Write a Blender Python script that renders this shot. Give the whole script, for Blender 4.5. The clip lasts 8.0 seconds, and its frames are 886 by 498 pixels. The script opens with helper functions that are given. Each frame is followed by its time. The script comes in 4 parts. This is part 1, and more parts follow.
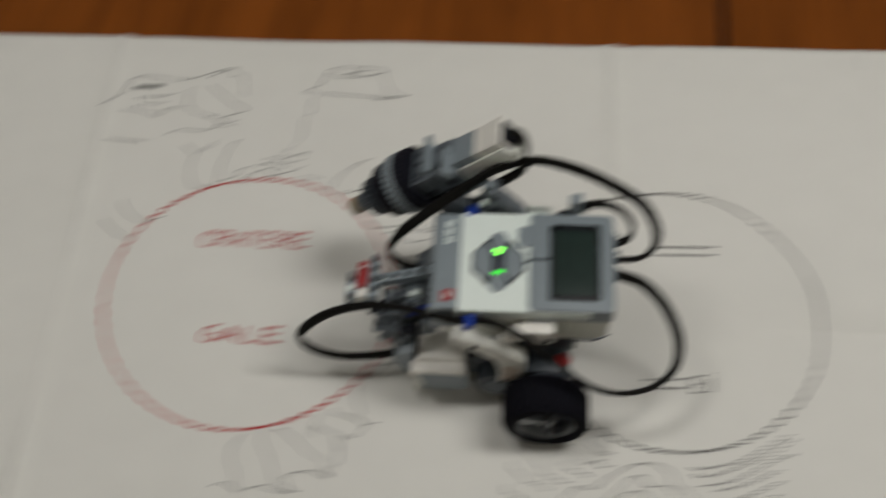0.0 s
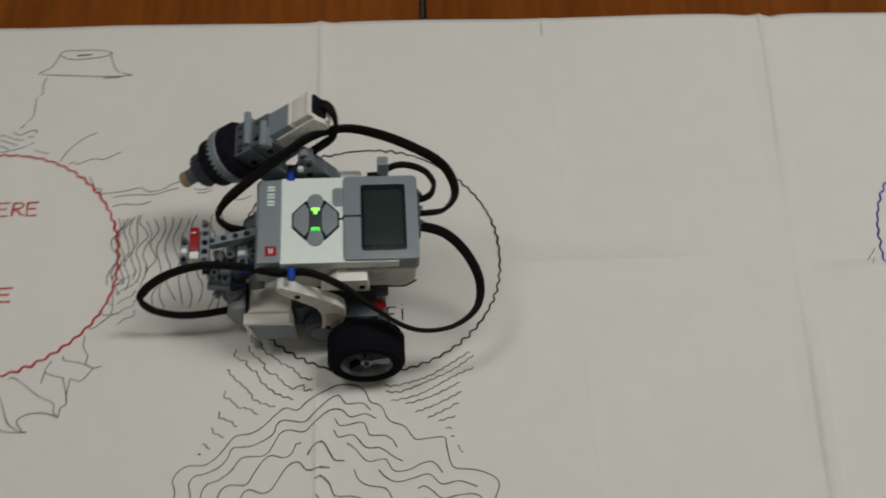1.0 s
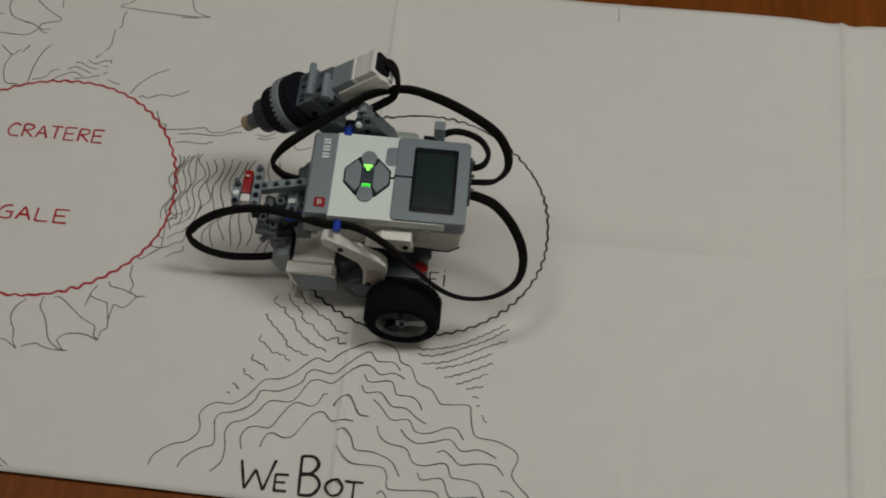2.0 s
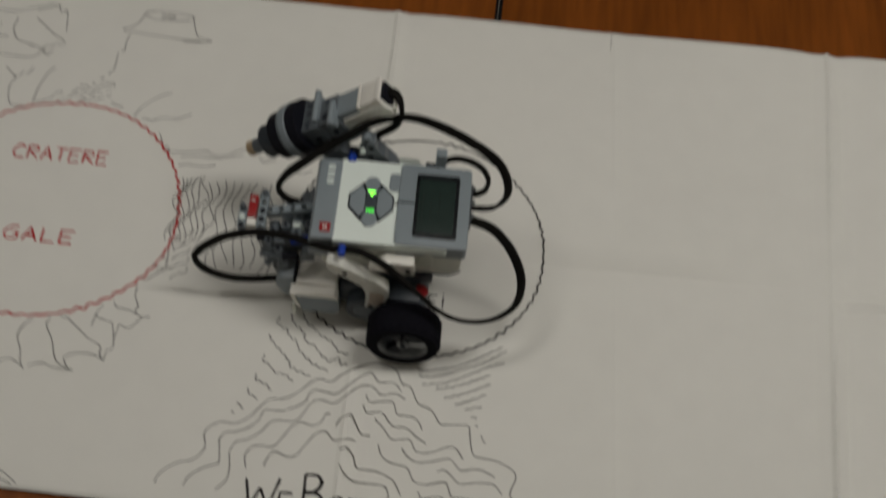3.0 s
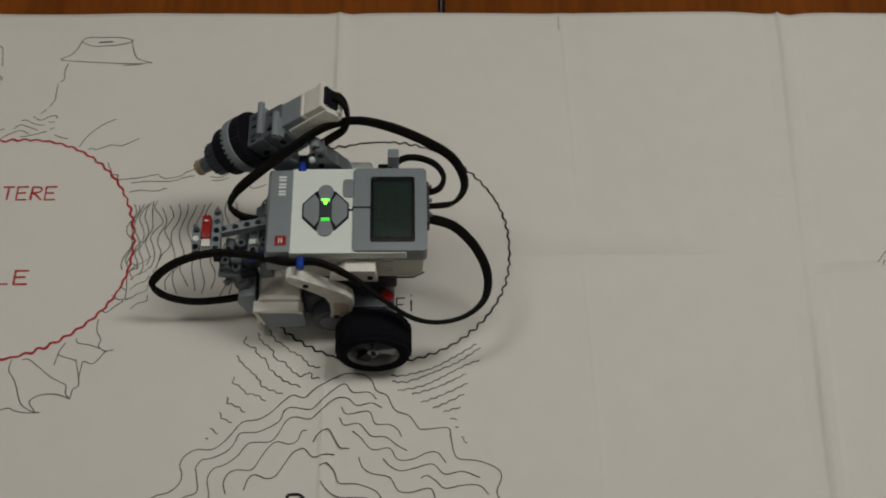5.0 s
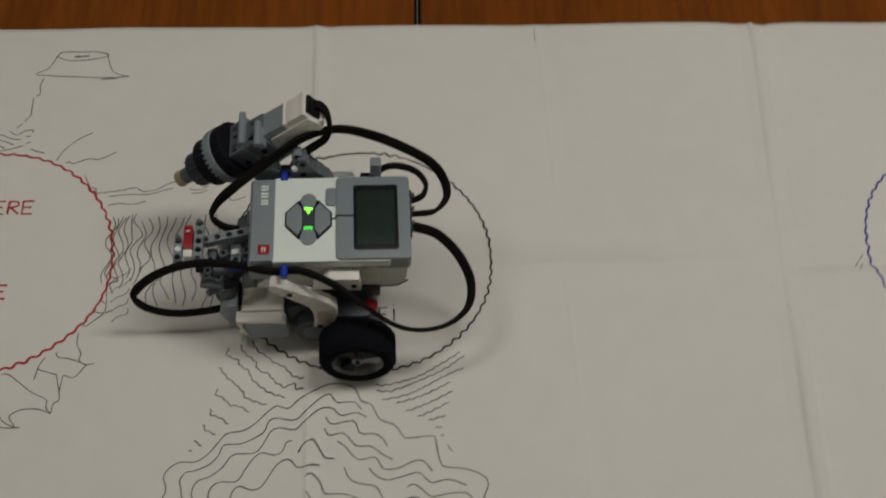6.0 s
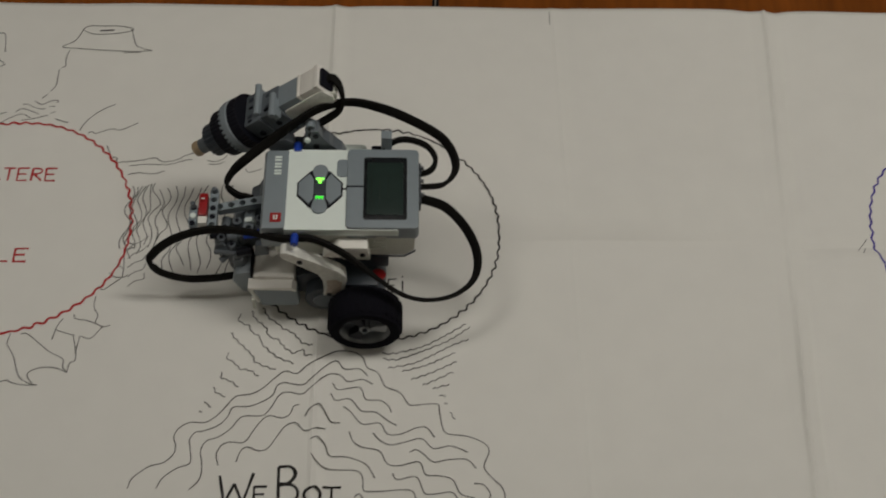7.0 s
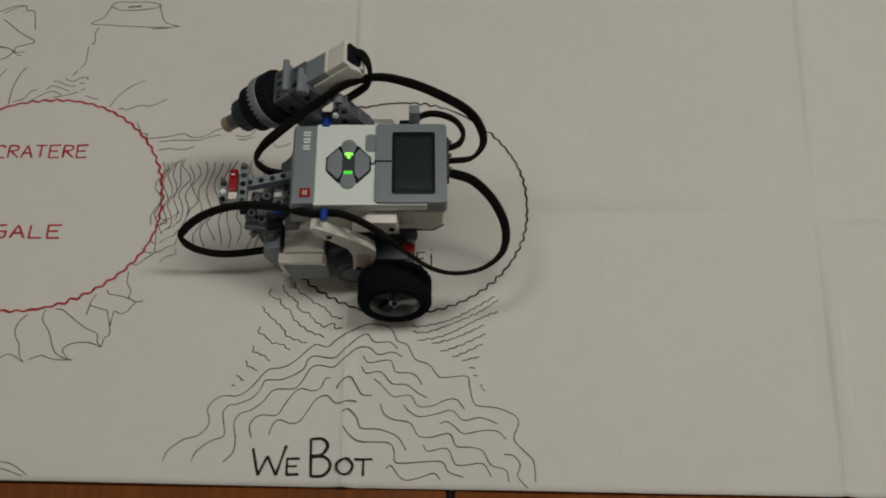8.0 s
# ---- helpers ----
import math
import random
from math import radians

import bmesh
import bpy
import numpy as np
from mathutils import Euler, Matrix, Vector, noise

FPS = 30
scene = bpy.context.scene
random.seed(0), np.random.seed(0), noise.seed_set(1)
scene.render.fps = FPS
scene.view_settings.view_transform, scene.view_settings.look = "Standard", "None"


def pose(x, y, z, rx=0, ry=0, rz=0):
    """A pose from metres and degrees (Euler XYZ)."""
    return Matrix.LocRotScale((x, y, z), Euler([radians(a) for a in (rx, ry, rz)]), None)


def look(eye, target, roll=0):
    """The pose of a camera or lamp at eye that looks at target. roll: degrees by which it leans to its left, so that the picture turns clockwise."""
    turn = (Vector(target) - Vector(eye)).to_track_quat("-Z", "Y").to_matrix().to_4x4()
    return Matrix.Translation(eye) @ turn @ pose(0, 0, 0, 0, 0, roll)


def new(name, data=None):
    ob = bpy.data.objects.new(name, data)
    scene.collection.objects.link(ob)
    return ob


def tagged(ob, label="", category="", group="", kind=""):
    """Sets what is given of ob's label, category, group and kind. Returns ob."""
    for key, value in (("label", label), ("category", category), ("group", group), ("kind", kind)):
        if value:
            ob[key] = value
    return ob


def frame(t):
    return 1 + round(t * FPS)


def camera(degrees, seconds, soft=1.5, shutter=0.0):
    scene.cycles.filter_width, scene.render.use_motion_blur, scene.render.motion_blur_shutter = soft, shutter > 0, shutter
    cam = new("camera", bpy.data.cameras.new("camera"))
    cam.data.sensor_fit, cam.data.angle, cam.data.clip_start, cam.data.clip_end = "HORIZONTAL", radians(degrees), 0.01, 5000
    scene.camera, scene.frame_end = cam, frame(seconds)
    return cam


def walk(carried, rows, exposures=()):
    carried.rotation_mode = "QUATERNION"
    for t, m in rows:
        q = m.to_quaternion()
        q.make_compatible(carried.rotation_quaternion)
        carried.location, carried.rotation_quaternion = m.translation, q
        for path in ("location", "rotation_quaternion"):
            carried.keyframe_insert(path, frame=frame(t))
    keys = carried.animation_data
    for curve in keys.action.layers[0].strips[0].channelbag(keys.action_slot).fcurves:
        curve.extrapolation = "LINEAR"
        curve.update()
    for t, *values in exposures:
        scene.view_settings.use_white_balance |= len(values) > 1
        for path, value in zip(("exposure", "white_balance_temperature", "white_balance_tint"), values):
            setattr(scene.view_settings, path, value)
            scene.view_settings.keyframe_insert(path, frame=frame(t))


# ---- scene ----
cam = camera(39.1, 8.0, 1.9, 0.7)
PATH = [
    (0, (-0.039, -0.378, 0.793), (-0.152, 0.682, -0.897), -3.4),
    (0.1, (0.002, -0.387, 0.804), (-0.105, 0.699, -0.872), -4.1),
    (0.2, (-0.008, -0.409, 0.806), (-0.012, 0.717, -0.847), -0.6),
    (0.3, (0.011, -0.399, 0.825), (0.016, 0.686, -0.855), -0.7),
    (0.4, (0.04, -0.424, 0.836), (0.067, 0.671, -0.838), -0.9),
    (0.5, (0.051, -0.426, 0.844), (0.099, 0.661, -0.834), -0.3),
    (0.6, (0.063, -0.429, 0.843), (0.184, 0.672, -0.822), 2.1),
    (0.7, (0.049, -0.447, 0.838), (0.221, 0.679, -0.806), 3.5),
    (0.8, (0.071, -0.472, 0.84), (0.236, 0.673, -0.792), 3.3),
    (1, (0.078, -0.47, 0.863), (0.192, 0.594, -0.826), 3.7),
    (1.2, (0.082, -0.472, 0.878), (0.195, 0.592, -0.822), 5.3),
    (1.5, (0.092, -0.471, 0.876), (0.161, 0.568, -0.832), 4.9),
    (1.53, (0.092, -0.471, 0.876), (0.161, 0.568, -0.832), 4.9),
    (1.6, (0.077, -0.490, 0.895), (0.114, 0.551, -0.846), 3.3),
    (1.7, (0.1, -0.486, 0.862), (0.093, 0.557, -0.845), 3.8),
    (2.8, (0.093, -0.48, 0.863), (0.139, 0.554, -0.849), 8.4),
    (3, (0.0748, -0.4879, 0.8874), (0.1181, 0.5703, -0.8096), 7.59),
    (3.2, (0.079, -0.482, 0.903), (0.109, 0.595, -0.798), 5.9),
    (3.5, (0.0901, -0.4885, 0.8772), (0.1199, 0.5891, -0.8066), 5.08),
    (4, (0.1079, -0.4845, 0.8846), (0.1182, 0.5707, -0.8114), 2.84),
    (4.2, (0.11, -0.484, 0.884), (0.126, 0.576, -0.812), 3.0),
    (5.3, (0.092, -0.47, 0.865), (0.183, 0.577, -0.837), 3.3),
    (5.5, (0.0924, -0.4741, 0.8608), (0.2002, 0.5850, -0.8354), 3.84),
    (5.8, (0.082, -0.477, 0.868), (0.195, 0.574, -0.834), 3.7),
    (6, (0.0807, -0.4837, 0.8648), (0.2016, 0.6006, -0.8124), 4.43),
    (6.4, (0.086, -0.503, 0.863), (0.213, 0.606, -0.795), 6.6),
    (6.5, (0.0847, -0.5042, 0.8693), (0.1966, 0.5888, -0.8043), 4.85),
    (6.53, (0.0843, -0.5046, 0.8696), (0.1925, 0.5850, -0.8060), 4.4),
    (6.6, (0.085, -0.507, 0.869), (0.199, 0.585, -0.804), 5.3),
    (7, (0.0964, -0.5131, 0.8745), (0.1699, 0.5692, -0.8059), 3.7),
    (7.5, (0.1029, -0.5202, 0.8774), (0.1419, 0.5384, -0.8184), 2.14),
    (8, (0.0948, -0.5113, 0.8824), (0.1257, 0.5254, -0.8278), 1.37),
]
EXPOSURES = [(0, 0.36, 6320, 10), (0.5, 0.31, 6300, 10), (1, 0.24, 6300, 10), (1.5, 0.08, 6320, 10), (3, -0.03, 6480, 10), (4, -0.02, 6500, 10), (5.5, -0.05, 6550, 10), (7, -0.06, 6550, 10), (8, -0.07, 6600, 10)]
walk(cam, [(t, look(eye, target, roll)) for t, eye, target, roll in PATH], EXPOSURES)

# ---- light: rows of ceiling tubes above and before the desks ----
FLOOR_Z, CEILING_Z = -0.752, 1.95
world = bpy.data.worlds.new("world")
scene.world = world
world.use_nodes = True
world.node_tree.nodes["Background"].inputs["Color"].default_value = (1.0, 0.95, 0.88, 1)
world.node_tree.nodes["Background"].inputs["Strength"].default_value = 0.012
TUBES = [(-0.85, 0.17, 6.3, 0.6), (1.0, 0.17, 14.4, 1.2), (-0.7, -1.55, 0.4, 1.2), (1.1, -1.55, 0.8, 1.2)]
for tx, ty, energy, long in TUBES:
    tube = bpy.data.lights.new("tube_light", "AREA")
    tube.shape, tube.size, tube.size_y, tube.energy, tube.color = "RECTANGLE", long, 0.28, energy, (1.0, 0.955, 0.895)
    new("tube_light", tube).matrix_world = pose(tx, ty, CEILING_Z - 0.09)


# ---- materials ----
def material(name, colour, rough=0.5, metal=0.0, grain=0.06, scale=60.0, stretch=(1, 1, 1), bump=0.0, coat=0.0, spec=0.5, stains=0.0, emission=0.0):
    """A procedural surface: base colour with two scales of variation, fine relief and uneven gloss."""
    m = bpy.data.materials.new(name)
    m.use_nodes = True
    t = m.node_tree
    b = t.nodes["Principled BSDF"]
    b.inputs["Metallic"].default_value = metal
    b.inputs["Coat Weight"].default_value = coat
    b.inputs["Specular IOR Level"].default_value = spec
    co = t.nodes.new("ShaderNodeTexCoord")
    mp = t.nodes.new("ShaderNodeMapping")
    mp.inputs["Scale"].default_value = stretch
    t.links.new(co.outputs["Object"], mp.inputs["Vector"])
    fine, broad = t.nodes.new("ShaderNodeTexNoise"), t.nodes.new("ShaderNodeTexNoise")
    for n, s, d in ((fine, scale * 8, 6), (broad, scale, 3)):
        n.inputs["Scale"].default_value, n.inputs["Detail"].default_value = s, d
        t.links.new(mp.outputs["Vector"], n.inputs["Vector"])
    mix = t.nodes.new("ShaderNodeMath")
    mix.operation = "ADD"
    t.links.new(fine.outputs["Fac"], mix.inputs[0])
    t.links.new(broad.outputs["Fac"], mix.inputs[1])
    ramp = t.nodes.new("ShaderNodeMapRange")
    ramp.inputs["From Min"].default_value, ramp.inputs["From Max"].default_value = 0.6, 1.4
    ramp.inputs["To Min"].default_value, ramp.inputs["To Max"].default_value = 1 - grain - stains, 1 + grain
    t.links.new(mix.outputs[0], ramp.inputs["Value"])
    tint = t.nodes.new("ShaderNodeVectorMath")
    tint.operation = "SCALE"
    tint.inputs[0].default_value = colour
    t.links.new(ramp.outputs["Result"], tint.inputs["Scale"])
    t.links.new(tint.outputs["Vector"], b.inputs["Base Color"])
    gloss = t.nodes.new("ShaderNodeMapRange")
    gloss.inputs["To Min"].default_value, gloss.inputs["To Max"].default_value = max(rough - 0.08, 0.02), min(rough + 0.1, 1)
    t.links.new(broad.outputs["Fac"], gloss.inputs["Value"])
    t.links.new(gloss.outputs["Result"], b.inputs["Roughness"])
    if bump:
        r = t.nodes.new("ShaderNodeBump")
        r.inputs["Strength"].default_value, r.inputs["Distance"].default_value = bump, 0.0006
        t.links.new(fine.outputs["Fac"], r.inputs["Height"])
        t.links.new(r.outputs["Normal"], b.inputs["Normal"])
    if emission:
        b.inputs["Emission Color"].default_value, b.inputs["Emission Strength"].default_value = (*colour, 1), emission
    return m


PAPER = material("paper", (0.722, 0.718, 0.672), 0.85, grain=0.025, scale=5, bump=0.15, spec=0.2)
GRAPHITE = material("graphite", (0.13, 0.13, 0.12), 0.6, grain=0.35, scale=120, spec=0.2)
BLACK_INK = material("black_ink", (0.018, 0.016, 0.015), 0.6, grain=0.2, scale=120, spec=0.2)
RED_INK = material("red_ink", (0.42, 0.03, 0.03), 0.6, grain=0.25, scale=120, spec=0.2)
BLUE_INK = material("blue_ink", (0.06, 0.045, 0.28), 0.6, grain=0.25, scale=120, spec=0.2)
WHITE = material("white_plastic", (0.75, 0.83, 0.785), 0.32, grain=0.025, scale=18, bump=0.03)
WARM_WHITE = material("warm_white_plastic", (0.78, 0.765, 0.71), 0.34, grain=0.035, scale=25, bump=0.03)
# darker and yellower than WHITE; on the brick's sides it carries their shade
CREAM = material("cream_plastic", (0.63, 0.645, 0.575), 0.4, grain=0.06, scale=25, bump=0.04)
MID_GREY = material("mid_grey_plastic", (0.215, 0.254, 0.276), 0.36, grain=0.04, scale=22, bump=0.03)
DARK_GREY = material("dark_grey_plastic", (0.042, 0.052, 0.064), 0.4, grain=0.06, scale=22, bump=0.04, spec=0.4)
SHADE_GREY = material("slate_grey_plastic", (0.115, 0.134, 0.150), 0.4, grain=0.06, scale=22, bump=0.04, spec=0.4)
WORN_WHITE = material("worn_white_plastic", (0.79, 0.80, 0.74), 0.38, grain=0.08, scale=30, bump=0.05, stains=0.22)
BLACK = material("black_plastic", (0.0075, 0.008, 0.013), 0.5, grain=0.1, scale=30, bump=0.04, spec=0.16)
CABLE = material("cable_sheath", (0.0082, 0.0077, 0.0068), 0.78, grain=0.15, scale=40, bump=0.06, spec=0.11)
RUBBER = material("tyre_rubber", (0.0065, 0.0065, 0.0095), 0.9, grain=0.2, scale=50, bump=0.2, spec=0.07)
BLUE = material("blue_plastic", (0.012, 0.05, 0.36), 0.33, grain=0.05)
RED = material("red_plastic", (0.30, 0.014, 0.016), 0.3, grain=0.05)
TAN_WHITE = material("mottled_tan_white_plastic", (0.60, 0.51, 0.42), 0.45, grain=0.2, scale=60, bump=0.08, stains=0.2)
TAN = material("tan_plastic", (0.38, 0.29, 0.18), 0.4, grain=0.05)
SCREEN = material("dark_display", (0.019, 0.032, 0.028), 0.3, grain=0.12, scale=20, coat=0.04, spec=0.25)
SCREEN_RIM = material("display_rim", (0.008, 0.010, 0.012), 0.25, grain=0.05)
LCD_MARK = material("display_mark", (0.010, 0.018, 0.014), 0.3, grain=0.05)
CLEAR_RIM = material("rim_plastic", (0.15, 0.162, 0.17), 0.18, grain=0.05, scale=20, coat=0.3)
GREEN_GLOW = material("green_lamp", (0.20, 1.0, 0.06), 0.4, emission=2.4)
GREEN_DIM = material("dim_green_lamp", (0.04, 1.0, 0.03), 0.4, grain=0.3, scale=300, emission=0.7)
STEEL = material("brushed_steel", (0.55, 0.55, 0.55), 0.3, metal=1.0, grain=0.08)
WOOD = material("orange_brown_laminate", (0.178, 0.050, 0.0062), 0.5, grain=0.38, scale=2.2, stretch=(7, 0.6, 1), bump=0.05, spec=0.13)
EDGE_BAND = material("dark_edge_band", (0.006, 0.005, 0.005), 0.8, grain=0.1, spec=0.15)
WALL_PAINT = material("wall_paint", (0.55, 0.53, 0.48), 0.8, grain=0.03, scale=2, bump=0.1)
CEILING_PAINT = material("ceiling_paint", (0.8, 0.79, 0.76), 0.9, grain=0.02, scale=2)
FLOOR_TILE = material("floor_lino", (0.30, 0.28, 0.25), 0.5, grain=0.12, scale=4, bump=0.05)
TUBE_GLOW = material("tube_diffuser", (1.0, 0.95, 0.85), 0.5, emission=1.0)


# ---- builders ----
def part(name, bm, mat, parent=None, label=""):
    """Links a bmesh as one mesh object under a thing or a part."""
    me = bpy.data.meshes.new(name)
    bmesh.ops.recalc_face_normals(bm, faces=bm.faces)
    bm.to_mesh(me)
    bm.free()
    me.materials.append(mat)
    for p in me.polygons:
        p.use_smooth = True
    me.set_sharp_from_angle(angle=radians(32))
    ob = new(name, me)
    if parent:
        ob.parent = parent
    return tagged(ob, label)


def box(x0, x1, y0, y1, z0, z1, bevel=0.0008, bm=None, turn=None):
    bm = bm or bmesh.new()
    made = bmesh.ops.create_cube(bm, size=1)["verts"]
    m = Matrix.Translation(((x0 + x1) / 2, (y0 + y1) / 2, (z0 + z1) / 2)) @ (turn or Matrix()) @ Matrix.Diagonal((x1 - x0, y1 - y0, z1 - z0, 1))
    bmesh.ops.transform(bm, matrix=m, verts=made)
    if bevel:
        edges = list({e for v in made for e in v.link_edges})
        bmesh.ops.bevel(bm, geom=edges, offset=bevel, segments=2, profile=0.6, affect="EDGES")
    return bm


def prism(outline, a, b, axis="y", bevel=0.0006, bm=None):
    """A flat outline (two coordinates in the plane across the axis) drawn out from a to b."""
    bm = bm or bmesh.new()

    def at(u, v, w):
        return {"y": (u, w, v), "z": (u, v, w), "x": (w, u, v)}[axis]
    low = [bm.verts.new(at(u, v, a)) for u, v in outline]
    high = [bm.verts.new(at(u, v, b)) for u, v in outline]
    faces = [bm.faces.new(low), bm.faces.new(high[::-1])]
    n = len(outline)
    for i in range(n):
        faces.append(bm.faces.new((low[i], high[i], high[(i + 1) % n], low[(i + 1) % n])))
    if bevel:
        edges = list({e for f in faces for e in f.edges})
        bmesh.ops.bevel(bm, geom=edges, offset=bevel, segments=2, profile=0.6, affect="EDGES")
    return bm


def lathe(profile, m, segments=32, bm=None, capped=True):
    """Turns (radius, height) pairs about z, then places them by m."""
    bm = bm or bmesh.new()
    rings = []
    for r, h in profile:
        rings.append([bm.verts.new(m @ Vector((r * math.cos(2 * math.pi * i / segments), r * math.sin(2 * math.pi * i / segments), h))) for i in range(segments)])
    for lower, upper in zip(rings, rings[1:]):
        for i in range(segments):
            bm.faces.new((lower[i], lower[(i + 1) % segments], upper[(i + 1) % segments], upper[i]))
    for ring in (rings[0], rings[-1]):
        if capped:
            bm.faces.new(ring)
    return bm


def rod(p0, p1, r, bm=None, segments=20, rim=0.0004):
    p0, p1 = Vector(p0), Vector(p1)
    m = Matrix.Translation(p0) @ (p1 - p0).to_track_quat("Z", "Y").to_matrix().to_4x4()
    h = (p1 - p0).length
    return lathe([(r - rim, 0), (r, rim), (r, h - rim), (r - rim, h)], m, segments, bm)


def cog(m, r, width, teeth, depth, bm=None):
    """A spur gear about m's z axis, from height 0 to width."""
    bm = bm or bmesh.new()
    rings = []
    for h, shrink in ((0, 0.0004), (0.0004, 0), (width - 0.0004, 0), (width, 0.0004)):
        ring = []
        for i in range(teeth * 4):
            q = r - shrink - (depth if i % 4 >= 2 else 0)
            a = 2 * math.pi * (i + (0.25 if i % 2 else -0.25)) / (teeth * 4)
            ring.append(bm.verts.new(m @ Vector((q * math.cos(a), q * math.sin(a), h))))
        rings.append(ring)
    n = teeth * 4
    for lower, upper in zip(rings, rings[1:]):
        for i in range(n):
            bm.faces.new((lower[i], lower[(i + 1) % n], upper[(i + 1) % n], upper[i]))
    bm.faces.new(rings[0]), bm.faces.new(rings[-1])
    return bm


def studless_beam(p0, p1, across, cells, bm=None, half=0.0039):
    """A rounded building beam with pin holes from the first hole p0 to the last p1; across: the holes' axis."""
    bm = bm or bmesh.new()
    p0, p1, w = Vector(p0), Vector(p1), Vector(across).normalized()
    u = (p1 - p0).normalized()
    w = (w - u * w.dot(u)).normalized()
    v = w.cross(u)
    n = 16
    for c in range(cells):
        o = p0.lerp(p1, c / max(cells - 1, 1))
        reach = (p1 - p0).length / max(cells - 1, 1) / 2
        loops = []
        for radius, h in ((0.0025, -half), (0, -half), (0, half), (0.0025, half)):
            loop = []
            for i in range(n):
                a = 2 * math.pi * i / n
                ca, sa = math.cos(a), math.sin(a)
                if radius:
                    x, y = radius * ca, radius * sa
                elif (c == 0 and ca < -0.01) or (c == cells - 1 and ca > 0.01):
                    x, y = half * ca, half * sa
                else:
                    k = 1 / max(abs(ca), abs(sa))
                    x, y = reach * ca * k, half * sa * k
                loop.append(bm.verts.new(o + u * x + v * y + w * h))
            loops.append(loop)
        loops.append(loops[0])
        for a, b in zip(loops, loops[1:]):
            for i in range(n):
                bm.faces.new((a[i], a[(i + 1) % n], b[(i + 1) % n], b[i]))
    bmesh.ops.remove_doubles(bm, verts=bm.verts, dist=1e-5)
    return bm


def smooth_line(points, steps=8):
    """A Catmull-Rom line through the points."""
    p = [Vector(q) for q in points]
    p = [2 * p[0] - p[1], *p, 2 * p[-1] - p[-2]]
    line = []
    for a, b, c, d in zip(p, p[1:], p[2:], p[3:]):
        for i in range(steps):
            t = i / steps
            line.append(0.5 * (2 * b + (c - a) * t + (2 * a - 5 * b + 4 * c - d) * t * t + (3 * b - 3 * c + d - a) * t ** 3))
    return [*line, p[-2]]


def flat_cable(points, width=0.0074, thick=0.0034, up=(0, 0, 1), bm=None):
    """A flat cable with rounded edges whose broad side stands along up, a direction or a function of the place."""
    bm = bm or bmesh.new()
    line = smooth_line(points, 9)
    rings = []
    for i, c in enumerate(line):
        along = (line[min(i + 1, len(line) - 1)] - line[max(i - 1, 0)]).normalized()
        side = along.cross(Vector(up(c) if callable(up) else up)).normalized()
        tall = side.cross(along)
        ring = []
        for j in range(12):
            a = 2 * math.pi * j / 12
            ca, sa = math.cos(a), math.sin(a)
            ring.append(bm.verts.new(c + side * (thick / 2 * math.copysign(abs(ca) ** 0.4, ca)) + tall * (width / 2 * math.copysign(abs(sa) ** 0.4, sa))))
        rings.append(ring)
    for a, b in zip(rings, rings[1:]):
        for j in range(12):
            bm.faces.new((a[j], a[(j + 1) % 12], b[(j + 1) % 12], b[j]))
    bm.faces.new(rings[0]), bm.faces.new(rings[-1])
    return bm


# ---- room ----
def structure(name, bm, mat, label):
    return tagged(part(name, bm, mat, None, label), "", "", "", "structure")


structure("floor", box(-3.5, 3.5, -2.5, 3.5, FLOOR_Z - 0.1, FLOOR_Z, 0), FLOOR_TILE, "grey-brown speckled linoleum classroom floor")
structure("ceiling", box(-3.5, 3.5, -2.5, 3.5, CEILING_Z, CEILING_Z + 0.1, 0), CEILING_PAINT, "plain white painted ceiling")
structure("wall_north", box(-3.5, 3.5, 3.5, 3.62, FLOOR_Z - 0.1, CEILING_Z + 0.1, 0), WALL_PAINT, "plain cream painted wall")
structure("wall_south", box(-3.5, 3.5, -2.62, -2.5, FLOOR_Z - 0.1, CEILING_Z + 0.1, 0), WALL_PAINT, "plain cream painted wall")
structure("wall_west", box(-3.62, -3.5, -2.62, 3.62, FLOOR_Z - 0.1, CEILING_Z + 0.1, 0), WALL_PAINT, "plain cream painted wall")
structure("wall_east", box(3.5, 3.62, -2.62, 3.62, FLOOR_Z - 0.1, CEILING_Z + 0.1, 0), WALL_PAINT, "plain cream painted wall")
for tx, ty, energy, long in TUBES:
    lamp = tagged(new("ceiling_lamp"), "white fluorescent lamp with a glowing diffuser, on the ceiling", "ceiling lamp", "tube lamps on the ceiling")
    lamp.location = (tx, ty, CEILING_Z)
    part("housing", box(-long / 2 - 0.03, long / 2 + 0.03, -0.17, 0.17, -0.045, -0.001, 0.004), WHITE, lamp)
    part("diffuser", box(-long / 2, long / 2, -0.14, 0.14, -0.07, -0.046, 0.004), TUBE_GLOW, lamp)

# ---- two desks pushed together, a dark joint between them ----
DESK_TURN = pose(0.1215, 0, 0, 0, 0, -1.85)


